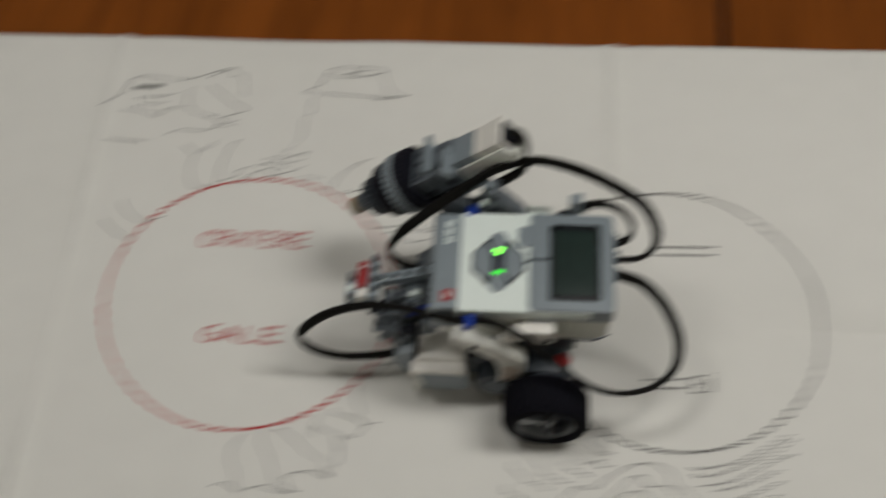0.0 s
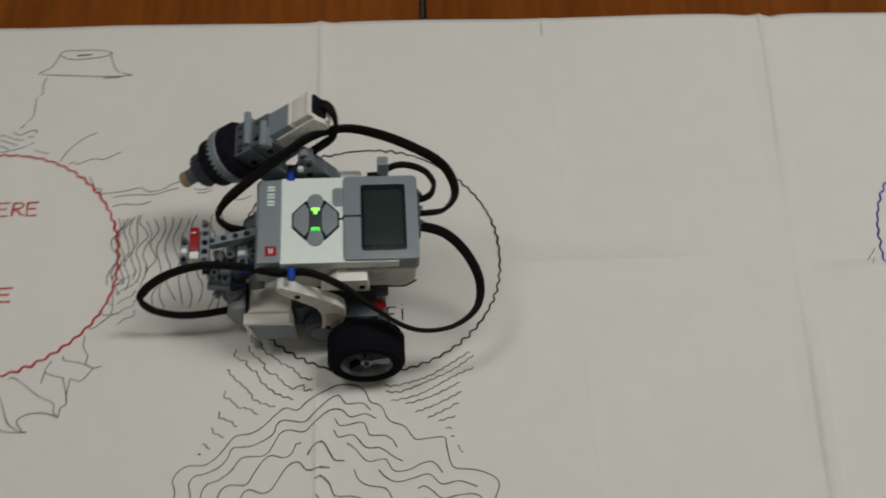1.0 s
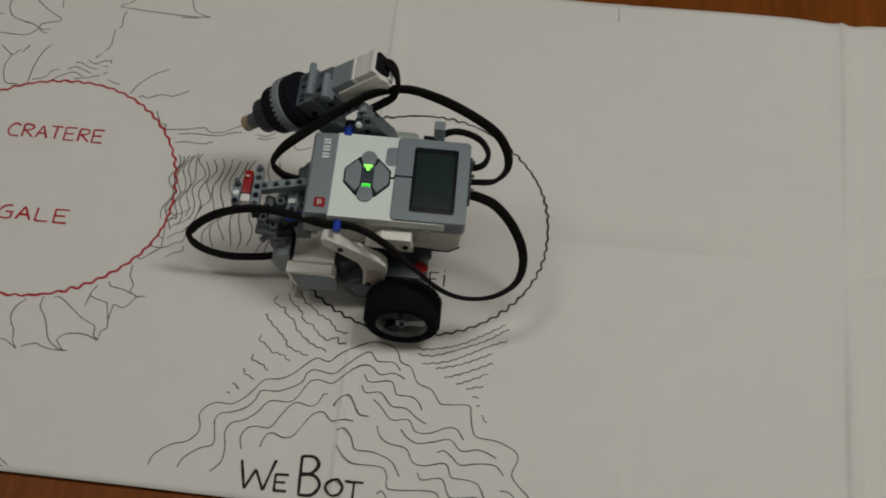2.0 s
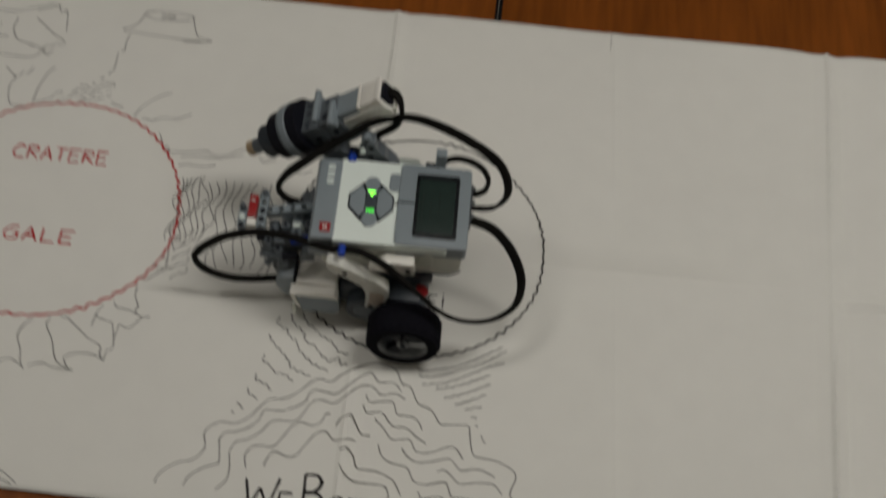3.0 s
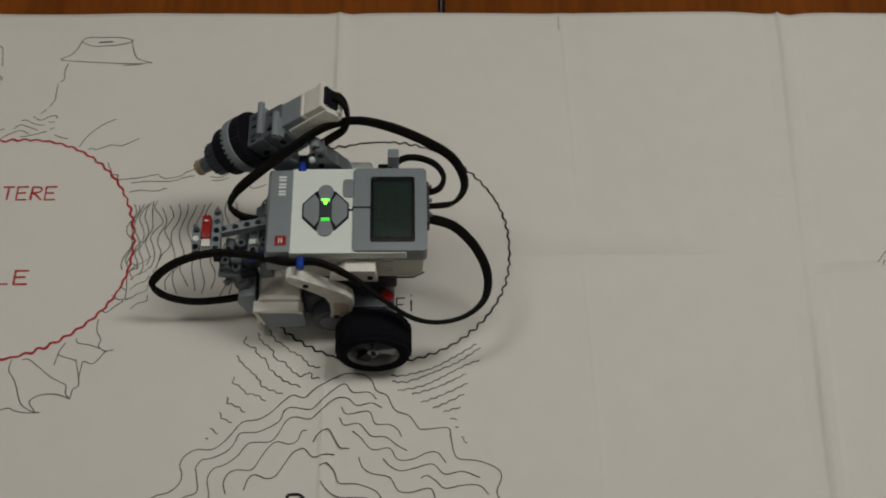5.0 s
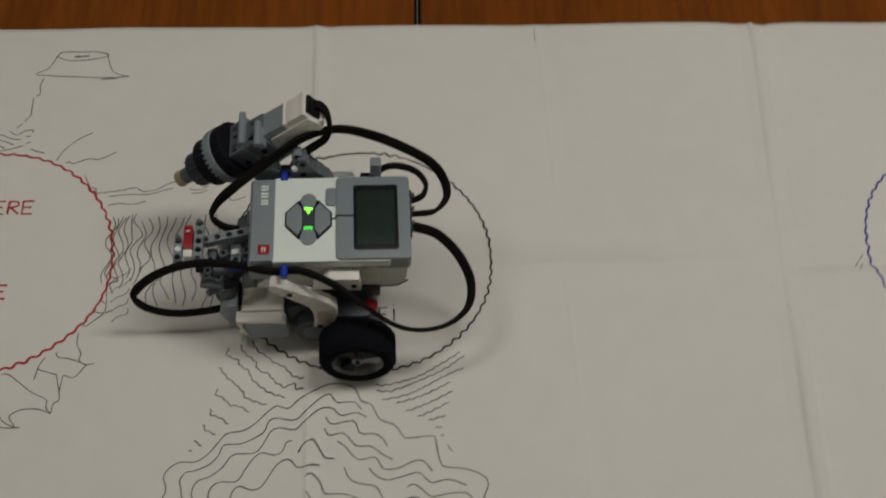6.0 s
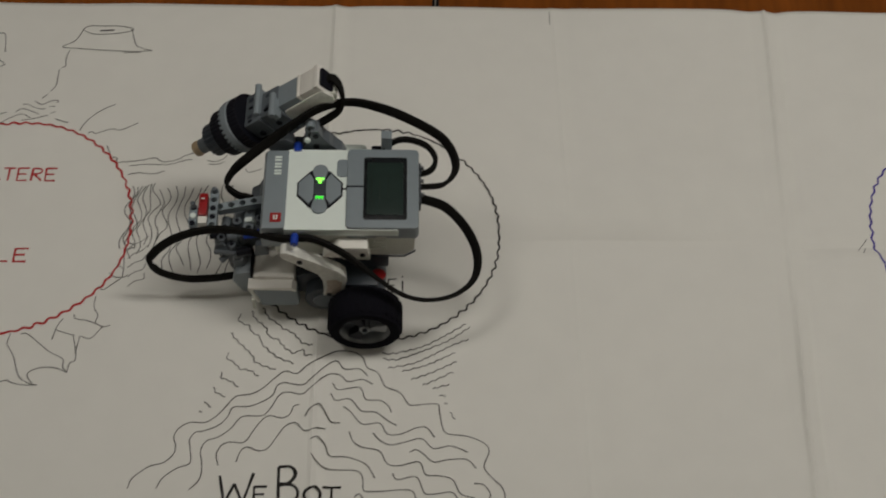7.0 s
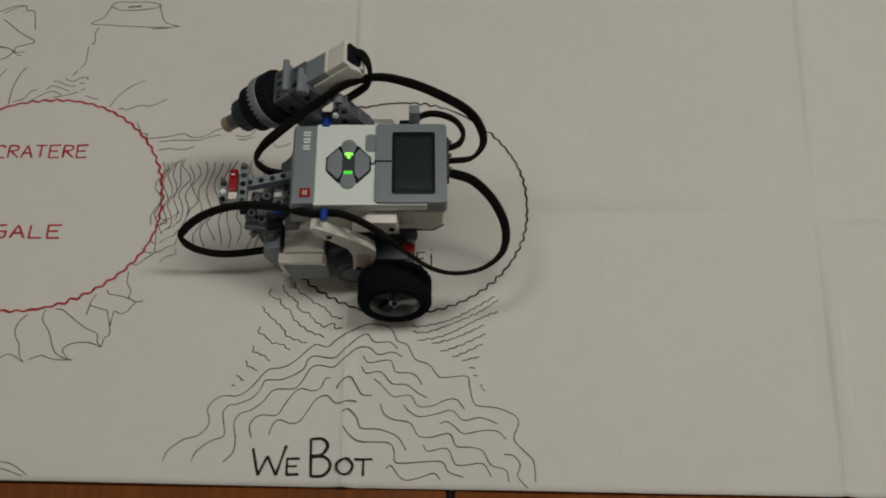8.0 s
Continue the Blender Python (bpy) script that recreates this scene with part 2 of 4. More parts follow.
def desk(x0, x1):
    ob = tagged(new("desk"), "orange-brown wood-laminate desk butted against its twin", "desk", "desks pushed together")
    ob.matrix_world = DESK_TURN
    y0, y1 = -0.34, 0.48
    part("desktop", box(x0, x1, y0, y1, -0.031, -0.0068, 0.0015), WOOD, ob)
    part("edge_band", box(x1, x1 + 0.0024, y0, y1, -0.031, -0.0071, 0.0003), EDGE_BAND, ob) if x1 < 0.1 else part("edge_band", box(x0 - 0.0024, x0, y0, y1, -0.031, -0.0071, 0.0003), EDGE_BAND, ob)
    for lx in (x0 + 0.06, x1 - 0.06):
        for ly in (y0 + 0.06, y1 - 0.06):
            part("leg", box(lx - 0.018, lx + 0.018, ly - 0.018, ly + 0.018, FLOOR_Z, -0.0312, 0.003), STEEL, ob)
    part("apron", box(x0 + 0.08, x1 - 0.08, y1 - 0.07, y1 - 0.05, -0.1, -0.0312, 0.002), STEEL, ob)
    return ob


desk(-1.32, -0.0040)
desk(0.0022, 1.32)


# ---- the long sheet of paper, folded once and laid out again ----
PX0, PX1, PY0, PY1 = -0.74, 1.02, -0.184, 0.3265


def fold(d, height, width):
    """A crease's profile across its line: a sharp crest or valley with straight flanks."""
    return height * max(0.0, 1 - abs(d) / width) ** 1.2


def upright_folds(y):
    """The folds across the sheet: place and height, at y along them."""
    bend = 0.0015 * noise.noise(Vector((y * 9, 3.0, 1)))
    return ((-0.375 + bend, 0.0022), (0.0365 - 0.008 * (0.326 - y) + bend, 0.0021), (0.243, 0.0005), (0.4225 + 0.076 * y + bend, 0.0027), (0.84 + bend, 0.0025))


def level_fold(x):
    return 0.050 + 0.005 * math.sin((x - 0.42) * 22)


def relief(x, y):
    """How far the sheet lifts at x, y."""
    h = 0.0009 * noise.noise(Vector((x * 5, y * 6, 0.3))) + 0.0004 * noise.noise(Vector((x * 17, y * 15, 2.0)))
    for fx, size in upright_folds(y):
        if abs(x - fx) < 0.03:
            fade = (0.35 + 0.65 * min(1, abs(y - 0.07) / 0.12)) * (0.8 + 0.5 * noise.noise(Vector((y * 8, fx * 9, 2))))
            h += fade * (fold(x - fx, size * 0.7, 0.0034) + fold(x - fx, size, 0.014) - fold(x - fx - 0.012, size * 0.7, 0.010))
    level = level_fold(x)
    swell = 0.8 + 0.7 * noise.noise(Vector((x * 6, 1.5, 4)))
    d = y - 0.0605
    if x < 0.41 and d > 0:
        rise = min(1, max(0, (x - 0.13) / 0.06)) * min(1, max(0, (0.41 - x) / 0.09))
        bank = 1 - (1 - d / 0.022) ** 1.6 if d < 0.022 else 0.5 + 0.5 * math.cos(math.pi * min(1, (d - 0.022) / 0.07))
        h += 0.0072 * rise * (0.75 + 0.25 * swell) * bank
    if x > 0.42:
        rise = min(1, (x - 0.42) / 0.03) * 1.35 * swell
        h += rise * (fold(y - level + 0.012, 0.0026, 0.014) - fold(y - level - 0.002, 0.0030, 0.011))
    edge = max(0.0, (abs(y - 0.071) - 0.225) / 0.03)
    h -= 0.0034 * min(1, edge) * (0.8 + 0.5 * noise.noise(Vector((x * 7, 5.0, y))))
    near_robot = math.exp(-(((x - 0.04) / 0.14) ** 4 + ((y - 0.03) / 0.1) ** 4))
    return h * (1 - 0.85 * near_robot)


def edge_y(x, y):
    """The cut edges are not quite straight."""
    k = (y - PY0) / (PY1 - PY0)
    far = 0.0028 * min(1, max(0, (x - 0.02) / 0.25)) + 0.0022 * noise.noise(Vector((x * 6, 1.0, 0))) + 0.0032 * math.exp(-((x - 0.447) / 0.028) ** 2) * -1
    return y + k * far + (1 - k) * (0.0012 * noise.noise(Vector((x * 5, 7.0, 0))) + 0.0035 - 0.0254 * min(0.6, max(-0.4, x)))


def paper_mesh():
    """A grid that is close-meshed along the folds and wider between them."""
    bm = bmesh.new()
    xs = {round(PX0 + (PX1 - PX0) * i / 352, 5) for i in range(353)}
    for fx, size in upright_folds(0.32):
        slant = abs(fx - upright_folds(-0.18)[[f for f, s in upright_folds(0.32)].index(fx)][0])
        xs |= {round(fx + 0.006 - (slant + 0.012) * k / 40, 5) for k in range(41)}
    ys = sorted({round(PY0 + (PY1 - PY0) * j / 102, 5) for j in range(103)} | {round(0.040 + 0.0016 * j, 5) for j in range(28)})
    grid = [[bm.verts.new((x, edge_y(x, y), relief(x, edge_y(x, y)) - 0.0008)) for y in ys] for x in sorted(xs)]
    for a, b in zip(grid, grid[1:]):
        for j in range(len(ys) - 1):
            bm.faces.new((a[j], b[j], b[j + 1], a[j + 1]))
    return bm


paper = tagged(part("paper_sheet", paper_mesh(), PAPER, None), "creased white paper sheet with a hand-drawn landscape, on two desks", "paper")
thick = paper.modifiers.new("thickness", "SOLIDIFY")
thick.thickness, thick.offset = 0.00025, -1


def sheet_of_strokes():
    return []


def ink(strokes, points, width, shake=0.0, lift=0.0):
    """A pen stroke through points in centimetres: a narrow band that lies on the sheet, added to a list or to one mesh."""
    bm = strokes
    if isinstance(strokes, list):
        bm = bmesh.new()
        strokes.append(bm)
    line = smooth_line([(x / 100, y / 100, 0) for x, y in points], 12 if shake else 6) if len(points) > 2 else [Vector((*points[0], 0)).lerp(Vector((*points[-1], 0)), k / 8) / 100 for k in range(9)]
    if shake:
        run, shaken = 0.0, []
        for a, p in zip(line[:1] + line, line):
            run += (p - a).length
            along = (p - a).normalized()
            shaken.append(p + Vector((-along.y, along.x, 0)) * shake * math.sin(run / 0.0011 + 2 * noise.noise(p * 60)))
        line = shaken
    pairs = []
    for i, p in enumerate(line):
        along = (line[min(i + 1, len(line) - 1)] - line[max(i - 1, 0)]).normalized()
        side = Vector((-along.y, along.x, 0)) * width / 200 * (1 + 0.35 * noise.noise(p * 90))
        z = max(relief(p.x, p.y), relief(p.x + 0.004, p.y), relief(p.x - 0.004, p.y)) - 0.00055 + lift
        pairs.append([bm.verts.new((q.x, q.y, z)) for q in (p + side, p - side)])
    for a, b in zip(pairs, pairs[1:]):
        bm.faces.new((a[0], a[1], b[1], b[0]))


def wavy_ring(cx, cy, r, waves, height, width):
    """A hand-drawn circle of small waves."""
    bm = sheet_of_strokes()
    n = waves * 6
    pts = []
    for i in range(n + 1):
        a = 2 * math.pi * i / n
        k = r + 0.30 * noise.noise(Vector((math.cos(a) * 1.3 + cx, math.sin(a) * 1.3, 4.0))) + height * math.sin(a * waves) * (0.6 + 0.8 * noise.noise(Vector((a * 4, cx, 1))))
        pts.append((cx + k * math.cos(a), cy + k * math.sin(a)))
    ink(bm, pts, width)
    return bm[0]


LETTERS = {
    "C": [[(1, 0.85), (0.55, 1), (0.15, 0.75), (0, 0.4), (0.25, 0.05), (1, 0)]],
    "R": [[(0.05, 0), (0.1, 1)], [(0.1, 1), (0.8, 0.95), (0.85, 0.65), (0.1, 0.5)], [(0.3, 0.5), (1, 0)]],
    "A": [[(0, 0), (0.5, 1)], [(0.5, 1), (1, 0)], [(0.2, 0.38), (0.85, 0.38)]],
    "T": [[(0, 1), (1, 1)], [(0.5, 1), (0.48, 0)]],
    "E": [[(0.05, 0), (0.05, 1)], [(0, 1), (1, 1.02)], [(0.05, 0.52), (0.8, 0.54)], [(0, 0), (0.95, 0.02)]],
    "G": [[(0.95, 1), (0.45, 0.95), (0.05, 0.55), (0.1, 0.1), (0.6, 0), (0.95, 0.1)], [(0.95, 0.1), (0.92, 0.5)], [(0.5, 0.5), (1.05, 0.5)]],
    "L": [[(0.1, 1), (0.05, 0)], [(0.05, 0), (0.95, 0.02)]],
    "W": [[(0, 1), (0.18, 0)], [(0.18, 0), (0.45, 0.7)], [(0.45, 0.7), (0.72, 0)], [(0.72, 0), (1, 1.1)]],
    "B": [[(0.1, 0), (0.05, 1)], [(0.05, 1), (0.6, 1), (0.85, 0.8), (0.6, 0.58), (0.1, 0.5)], [(0.1, 0.55), (0.75, 0.5), (1, 0.27), (0.7, 0.03), (0.1, 0)]],
    "O": [[(0.5, 1), (0.1, 0.75), (0.02, 0.35), (0.4, 0), (0.85, 0.15), (1, 0.6), (0.75, 0.95), (0.5, 1)]],
    "I": [[(0.5, 0), (0.5, 0.85)], [(0.47, 1.12), (0.53, 1.2)]],
}


def lettered(bm, word, x, y, wide, high, gap, pen):
    for ch in word:
        glyph = bmesh.new()
        bm.append(glyph)
        for s in LETTERS[ch]:
            ink(glyph, [(x + wide * u, y + high * v) for u, v in s], pen)
        x += wide + gap
    return bm


volcano = sheet_of_strokes()
ink(volcano, [(-19.6, 29), (-20.2, 27.6), (-21.2, 26.9), (-20.2, 26.7), (-15.1, 26.4), (-13, 26.5)], 0.085)
ink(volcano, [(-15.2, 29.2), (-14.6, 27.3), (-14, 26.8), (-13, 26.5)], 0.085)
ink(volcano, [(-15.6, 26.2), (-14, 26.3)], 0.085)
ink(volcano, [(-19.7, 29), (-19.1, 29.5), (-17.8, 29.5), (-16.2, 29.5), (-15, 29.1), (-15.9, 28.7), (-17.4, 28.5), (-18.7, 28.5), (-19.7, 29)], 0.085)
ink(volcano, [(-18.1, 28.9), (-16.8, 29)], 0.18)
ink(volcano, [(-20.5, 26.4), (-20.7, 25.5), (-20.6, 24.6), (-20.9, 24.3)], 0.085)
ink(volcano, [(-21.1, 24.1), (-21.1, 23), (-21.1, 22.2), (-21.5, 21.5)], 0.085)
ink(volcano, [(-21.7, 21.2), (-22.1, 20.7)], 0.085)
rim_waves = sheet_of_strokes()
ink(rim_waves, [(-23.7, 20), (-23.2, 20), (-22.7, 19.7), (-22.1, 19.5), (-21.6, 19.5)], 0.085)
ink(rim_waves, [(-22.7, 20.4), (-22, 20), (-21.3, 20.4), (-20.7, 20.5), (-20.7, 20.2)], 0.085)
ink(rim_waves, [(-24.2, 19.1), (-23.7, 19.5), (-23, 19.3), (-22.1, 18.9)], 0.085)
ink(rim_waves, [(-27, 17.7), (-26, 18.1), (-25.6, 18.8), (-25, 19.1)], 0.085)
ink(rim_waves, [(-25.3, 17.9), (-24.5, 18.5), (-23.6, 18.9), (-22.8, 18.5)], 0.085)
ink(rim_waves, [(-23.5, 18.2), (-22.5, 18.4), (-21.3, 18.8)], 0.085)
ink(rim_waves, [(-20.6, 18.4), (-19.9, 18.1), (-19.4, 18)], 0.085)
ink(rim_waves, [(-21.3, 19.8), (-20.8, 19.8)], 0.085)
ink(rim_waves, [(-21.1, 19), (-20.7, 19.2)], 0.085)
ink(rim_waves, [(-18.3, 17.1), (-17.9, 18), (-17.3, 18.8), (-16.4, 19.6), (-15.5, 20.1)], 0.085)
ink(rim_waves, [(-17.5, 16.8), (-17.2, 17), (-16.8, 16.8), (-15.6, 17.3), (-14.8, 17.2), (-14.1, 17.5), (-13.3, 18)], 0.085)
ink(rim_waves, [(-27.3, 17.4), (-27.2, 19.3), (-26.7, 21.1), (-26.2, 21.7)], 0.085)
ink(rim_waves, [(-28.6, 20.6), (-28.1, 21.5)], 0.085)
boulder = sheet_of_strokes()
ink(boulder, [(-29.4, 28.1), (-28.5, 28.7), (-27.6, 29), (-27.4, 28.4), (-26.7, 28.3), (-26.3, 26.1)], 0.085)
ink(boulder, [(-29.3, 27.3), (-27.5, 25.7), (-26.1, 24.7), (-27.2, 24.2), (-27.8, 23.9), (-27.6, 23.2), (-27, 23)], 0.085)
ink(boulder, [(-29.2, 24), (-28.4, 23.9), (-27.6, 23.4), (-26.8, 23.5)], 0.085)
far_volcano = sheet_of_strokes()
ink(far_volcano, [(-37.9, 24.8), (-36.7, 25.9), (-36.2, 27.1), (-35.9, 27.8), (-34.9, 28.1), (-32.7, 27.8), (-31.3, 27.8), (-30.2, 28.2), (-28.4, 29), (-27.4, 29)], 0.085)
ink(far_volcano, [(-35.5, 26.9), (-33.4, 27)], 0.42)
ink(far_volcano, [(-35.3, 25.8), (-33.1, 26), (-32.2, 26.2)], 0.085)
ink(far_volcano, [(-36.2, 24.6), (-34.5, 24.4), (-33, 23.9), (-32.7, 24.7), (-31.3, 24.8)], 0.085)
ink(far_volcano, [(-35.1, 25.1), (-32.8, 25.2)], 0.085)
ink(far_volcano, [(-36.8, 21.5), (-33.7, 21.3)], 0.085)
ink(far_volcano, [(-32, 22.1), (-31.2, 22.6), (-28.8, 22.6), (-27.8, 23.5)], 0.085)
ink(far_volcano, [(-30.9, 27), (-31, 25.7), (-30.3, 24.5), (-28.6, 24)], 0.085)
ink(far_volcano, [(-30.5, 21.2), (-29.4, 20.3), (-28.8, 20.9)], 0.085)
ink(far_volcano, [(-29.4, 20.3), (-29.7, 18.9), (-29.2, 17.2), (-28, 17.1)], 0.085)
ink(far_volcano, [(-34.5, 15.6), (-33.9, 14.5), (-32.4, 13.7), (-31.1, 14.1)], 0.085)
ink(far_volcano, [(-35.7, 13.8), (-34.2, 12.5), (-33, 12)], 0.085)
rays = sheet_of_strokes()
ink(rays, [(-15.7, 15.5), (-15.3, 14.6)], 0.085, 0.0003)
ink(rays, [(-15.1, 14.2), (-14.6, 14.1), (-14.6, 13.7), (-12.7, 13.9), (-11.4, 14.2), (-10.7, 13.8), (-9.5, 14), (-8.3, 14.7), (-4.5, 15.5)], 0.085, 0.0003)
ink(rays, [(-13.5, 13.3), (-12.2, 13.5), (-10.2, 13.5), (-9, 13.9), (-8.2, 14.1)], 0.085, 0.0003)
ink(rays, [(-13.5, 12.4), (-12.6, 12.6), (-11.4, 12.5), (-10.4, 12.8)], 0.085, 0.0003)
ink(rays, [(-3.5, 13.2), (-3.3, 12.8), (-2.7, 12.9), (-2.1, 13.2)], 0.07)
ink(rays, [(-6.7, 13.6), (-6.0, 13.6), (-5.3, 13.9)], 0.08)
ink(rays, [(-6.9, 14.0), (-6.1, 13.9), (-5.5, 14.2), (-5.2, 14.6)], 0.08)
crags = sheet_of_strokes()
ink(crags, [(-12.7, 5.5), (-12, 5.1), (-12.5, 4.8), (-12.8, 4.4), (-12.7, 3), (-12.7, 2.1), (-12.3, 2.3)], 0.085)
ink(crags, [(-13.3, 3.3), (-12.7, 2.9)], 0.085)
ink(crags, [(-13.8, 2.5), (-13.3, 2.1), (-12.8, 2.1)], 0.085)
ink(crags, [(-12.8, 2), (-13.5, 1.4), (-14.1, 0.9), (-14.5, 1.2)], 0.085)
ink(crags, [(-14.6, 0.3), (-14.6, -0.7), (-14.2, -1.5), (-14.3, -2.1), (-13.7, -2.5), (-13.1, -2.4)], 0.085)
ink(crags, [(-16.1, -1.4), (-15.9, -1.8), (-14.9, -2), (-13.8, -2.5), (-13.9, -2.8), (-14.3, -3.4), (-14.7, -3.6), (-15.3, -3.4), (-15.4, -3.9), (-15.5, -4.9)], 0.085)
ink(crags, [(-15.9, -3.2), (-15.4, -5.3), (-15.8, -5.8), (-15.9, -6.6)], 0.085)
ink(crags, [(-15.9, -6.6), (-16.3, -6.1), (-16.4, -5.4), (-17.5, -4.8), (-18.6, -3.9), (-19.5, -3.2), (-20, -3.2)], 0.085)
ink(crags, [(-16.9, -1.8), (-17.3, -2.6), (-17.1, -2.9), (-15.9, -3.3)], 0.085)
ink(crags, [(-17.3, -2.6), (-17.5, -3.7)], 0.085)
ink(crags, [(-15.9, -6.6), (-16.9, -6.2), (-18, -6.2), (-18.7, -6.5), (-18.9, -6.9), (-18.4, -7.6)], 0.085)
ink(crags, [(-20.8, -3.2), (-20.9, -4.1), (-20.4, -4.9), (-20.1, -5.5), (-19.8, -6.4), (-19.4, -7.1), (-18.6, -7.6), (-18, -7.7)], 0.085)
ink(crags, [(-18, -7.7), (-19.1, -7.7), (-20, -7.5), (-20.4, -7.3), (-21.1, -7.5), (-21.5, -7.7)], 0.085)
ink(crags, [(-22.1, -3.6), (-22.7, -4.3), (-22.9, -5.1), (-22.7, -5.8), (-22.4, -6.3), (-22.2, -7.3), (-21.8, -7.9)], 0.085)
ink(crags, [(-21.8, -7.9), (-22.7, -7.3), (-23.2, -7.2), (-23.7, -7.5)], 0.085)
ink(crags, [(-22.2, -16.1), (-21.3, -16.3), (-20.1, -17.1)], 0.085)
ink(crags, [(-22.1, -16.6), (-21.2, -16.9), (-20.4, -17.2)], 0.085)
mountain = sheet_of_strokes()
ink(mountain, [(-10.1, -16.1), (-9.8, -15.3), (-8.7, -14.4), (-7.7, -14.1), (-7, -13.4), (-6.9, -12.7), (-7.1, -12), (-6.8, -11.3), (-6, -10.8), (-4.9, -10.8), (-4.1, -10.3), (-3.5, -9.6), (-2.7, -8.6), (-1.6, -8.4), (-0.7, -7.9), (0.3, -6.9), (1, -6.4), (1.9, -6.6), (2.7, -5.9), (4.5, -4.8), (5.2, -4.6), (6.3, -4.7), (7, -5.2), (7.4, -6.1), (8.2, -6.5), (8.8, -7.7), (9.9, -8.2), (10.6, -9.2), (11.2, -9.3), (12.8, -9.2), (13, -9.9), (13.2, -11.1), (13.6, -11.7), (15.1, -11.9), (16.4, -12.5), (16.7, -13.2), (16.3, -14.4), (16.9, -15.3), (17.7, -16.2), (17.8, -17.8)], 0.09)
ink(mountain, [(-8, -16.1), (-7.6, -15.3), (-6.6, -14.5), (-5.7, -14.1), (-5.8, -12.9), (-5.9, -12.2), (-5.5, -11.6), (-4.9, -11.5), (-3.8, -11), (-3.2, -10.3), (-2.8, -9.5), (-1.5, -9.4), (-0, -8.6), (0.4, -7.7), (1, -7.4), (2.4, -7.6), (3.2, -6.9), (4.3, -5.8), (5, -5.5), (5.6, -6.2), (6.8, -6.2), (7.4, -6.8)], 0.09)
ink(mountain, [(-5.6, -16.2), (-4.9, -15.4), (-4.8, -14.3), (-5, -13.1), (-4.6, -12.3), (-3.8, -12), (-2.9, -11.3), (-2.1, -10.3), (-0.6, -10.2), (0, -9.6), (0.6, -8.5), (1.3, -8.2), (2.4, -8.4), (3.2, -7.7), (4.3, -6.7), (5.2, -6.7), (5.9, -7.3), (7, -7.1), (7.8, -7.5)], 0.09)
ink(mountain, [(-3.6, -14.3), (-3.8, -13.4), (-3.5, -12.7), (-2.9, -12.4), (-1.8, -12.4), (-1.2, -11.5), (-0.6, -10.6), (0, -10.2), (0.9, -10.4), (1.5, -10.1), (1.8, -9.4), (2.2, -9.3)], 0.09)
ink(mountain, [(-2.3, -14), (-2, -13.1), (-1.5, -12.8), (-0.7, -13.1), (-0, -12.9), (0.6, -12), (1.2, -11.1), (2, -10.8), (2.7, -11.5), (3.6, -11.3), (4.3, -11.3)], 0.09)
ink(mountain, [(2.7, -10.3), (3.1, -9.6), (3.8, -9.3), (4.3, -10.1), (4.7, -10.7), (5.4, -10.8)], 0.09)
ink(mountain, [(4.7, -7.4), (5.2, -8), (6.8, -7.8), (7.3, -8.8), (8.4, -8.9), (9, -9.3), (9.3, -9.9)], 0.09)
ink(mountain, [(4.6, -8.3), (5, -8.9), (6.1, -8.8), (7, -9.8), (8.1, -9.9), (9, -10.6), (9.7, -11)], 0.09)
ink(mountain, [(5.6, -9.4), (6.2, -9.9), (7.1, -10.9), (8.4, -10.8), (9, -11.7), (10.1, -11.7), (11.2, -11.2), (12, -11.2), (12.6, -12)], 0.09)
ink(mountain, [(6.1, -11.5), (6.4, -12.3), (7.1, -12.8), (8.4, -13.1), (9, -14.1), (9.9, -14.3), (11.4, -14), (11.9, -15), (12.9, -15.1), (13.9, -15.4), (14.5, -16.5), (15.6, -16.9), (15.8, -17.8)], 0.09)
ink(mountain, [(7.9, -11.6), (8.4, -12.2), (9.2, -12.6), (10.3, -12.4), (11.6, -12.1), (12.5, -12.9), (13.8, -12.7), (15.1, -13.2)], 0.09)
ink(mountain, [(10.7, -13.2), (11.2, -13), (11.8, -13.4), (12.5, -14), (13.7, -13.8), (15, -13.8), (15.7, -14.5)], 0.09)
ink(mountain, [(3.2, -12.2), (3.7, -12), (4.3, -12.6), (4.7, -13.5), (6, -13.6), (7.3, -14.1), (7.8, -14.7), (8.1, -15.3)], 0.09)
ink(mountain, [(3.3, -13.4), (3.8, -14.1), (4.7, -14.6), (6.7, -14.7), (7.2, -15.3), (7.3, -16.2), (8.2, -16.3), (10.7, -16.2), (11.3, -17), (12.4, -17.4)], 0.09)
ink(mountain, [(6.6, -16.7), (7, -16.5), (7.6, -17.3), (8.2, -17.6), (9.2, -17.4), (10.2, -17.1), (10.7, -17.6)], 0.09)
ink(mountain, [(9.4, -14.9), (9.8, -15.4), (11.2, -15.2), (11.8, -16.4), (12.6, -16.5), (13.9, -16.4), (14.5, -17.4)], 0.09)
ink(mountain, [(15.5, -15.7), (16.2, -15.8), (16.7, -16.5), (16.5, -17.4), (17.2, -18.3)], 0.09)
slope_hatching = sheet_of_strokes()
ink(slope_hatching, [(-2.9, -1.3), (-2.9, -2), (-2.1, -2.4), (-1.9, -2.9), (-1.2, -3.4), (-1, -4), (-0.2, -4.8), (0.5, -5.3), (1.6, -5.7)], 0.095, 0.0006)
ink(slope_hatching, [(-3.5, -3), (-3, -3.7), (-1.8, -4.9), (-1.4, -5.6), (-0.6, -6), (0.2, -6.3)], 0.095, 0.0006)
ink(slope_hatching, [(-3.6, -4.8), (-3.6, -5.3), (-2.9, -5.8), (-2.6, -6.2), (-1.7, -6.4), (-1.1, -6.9)], 0.095, 0.0006)
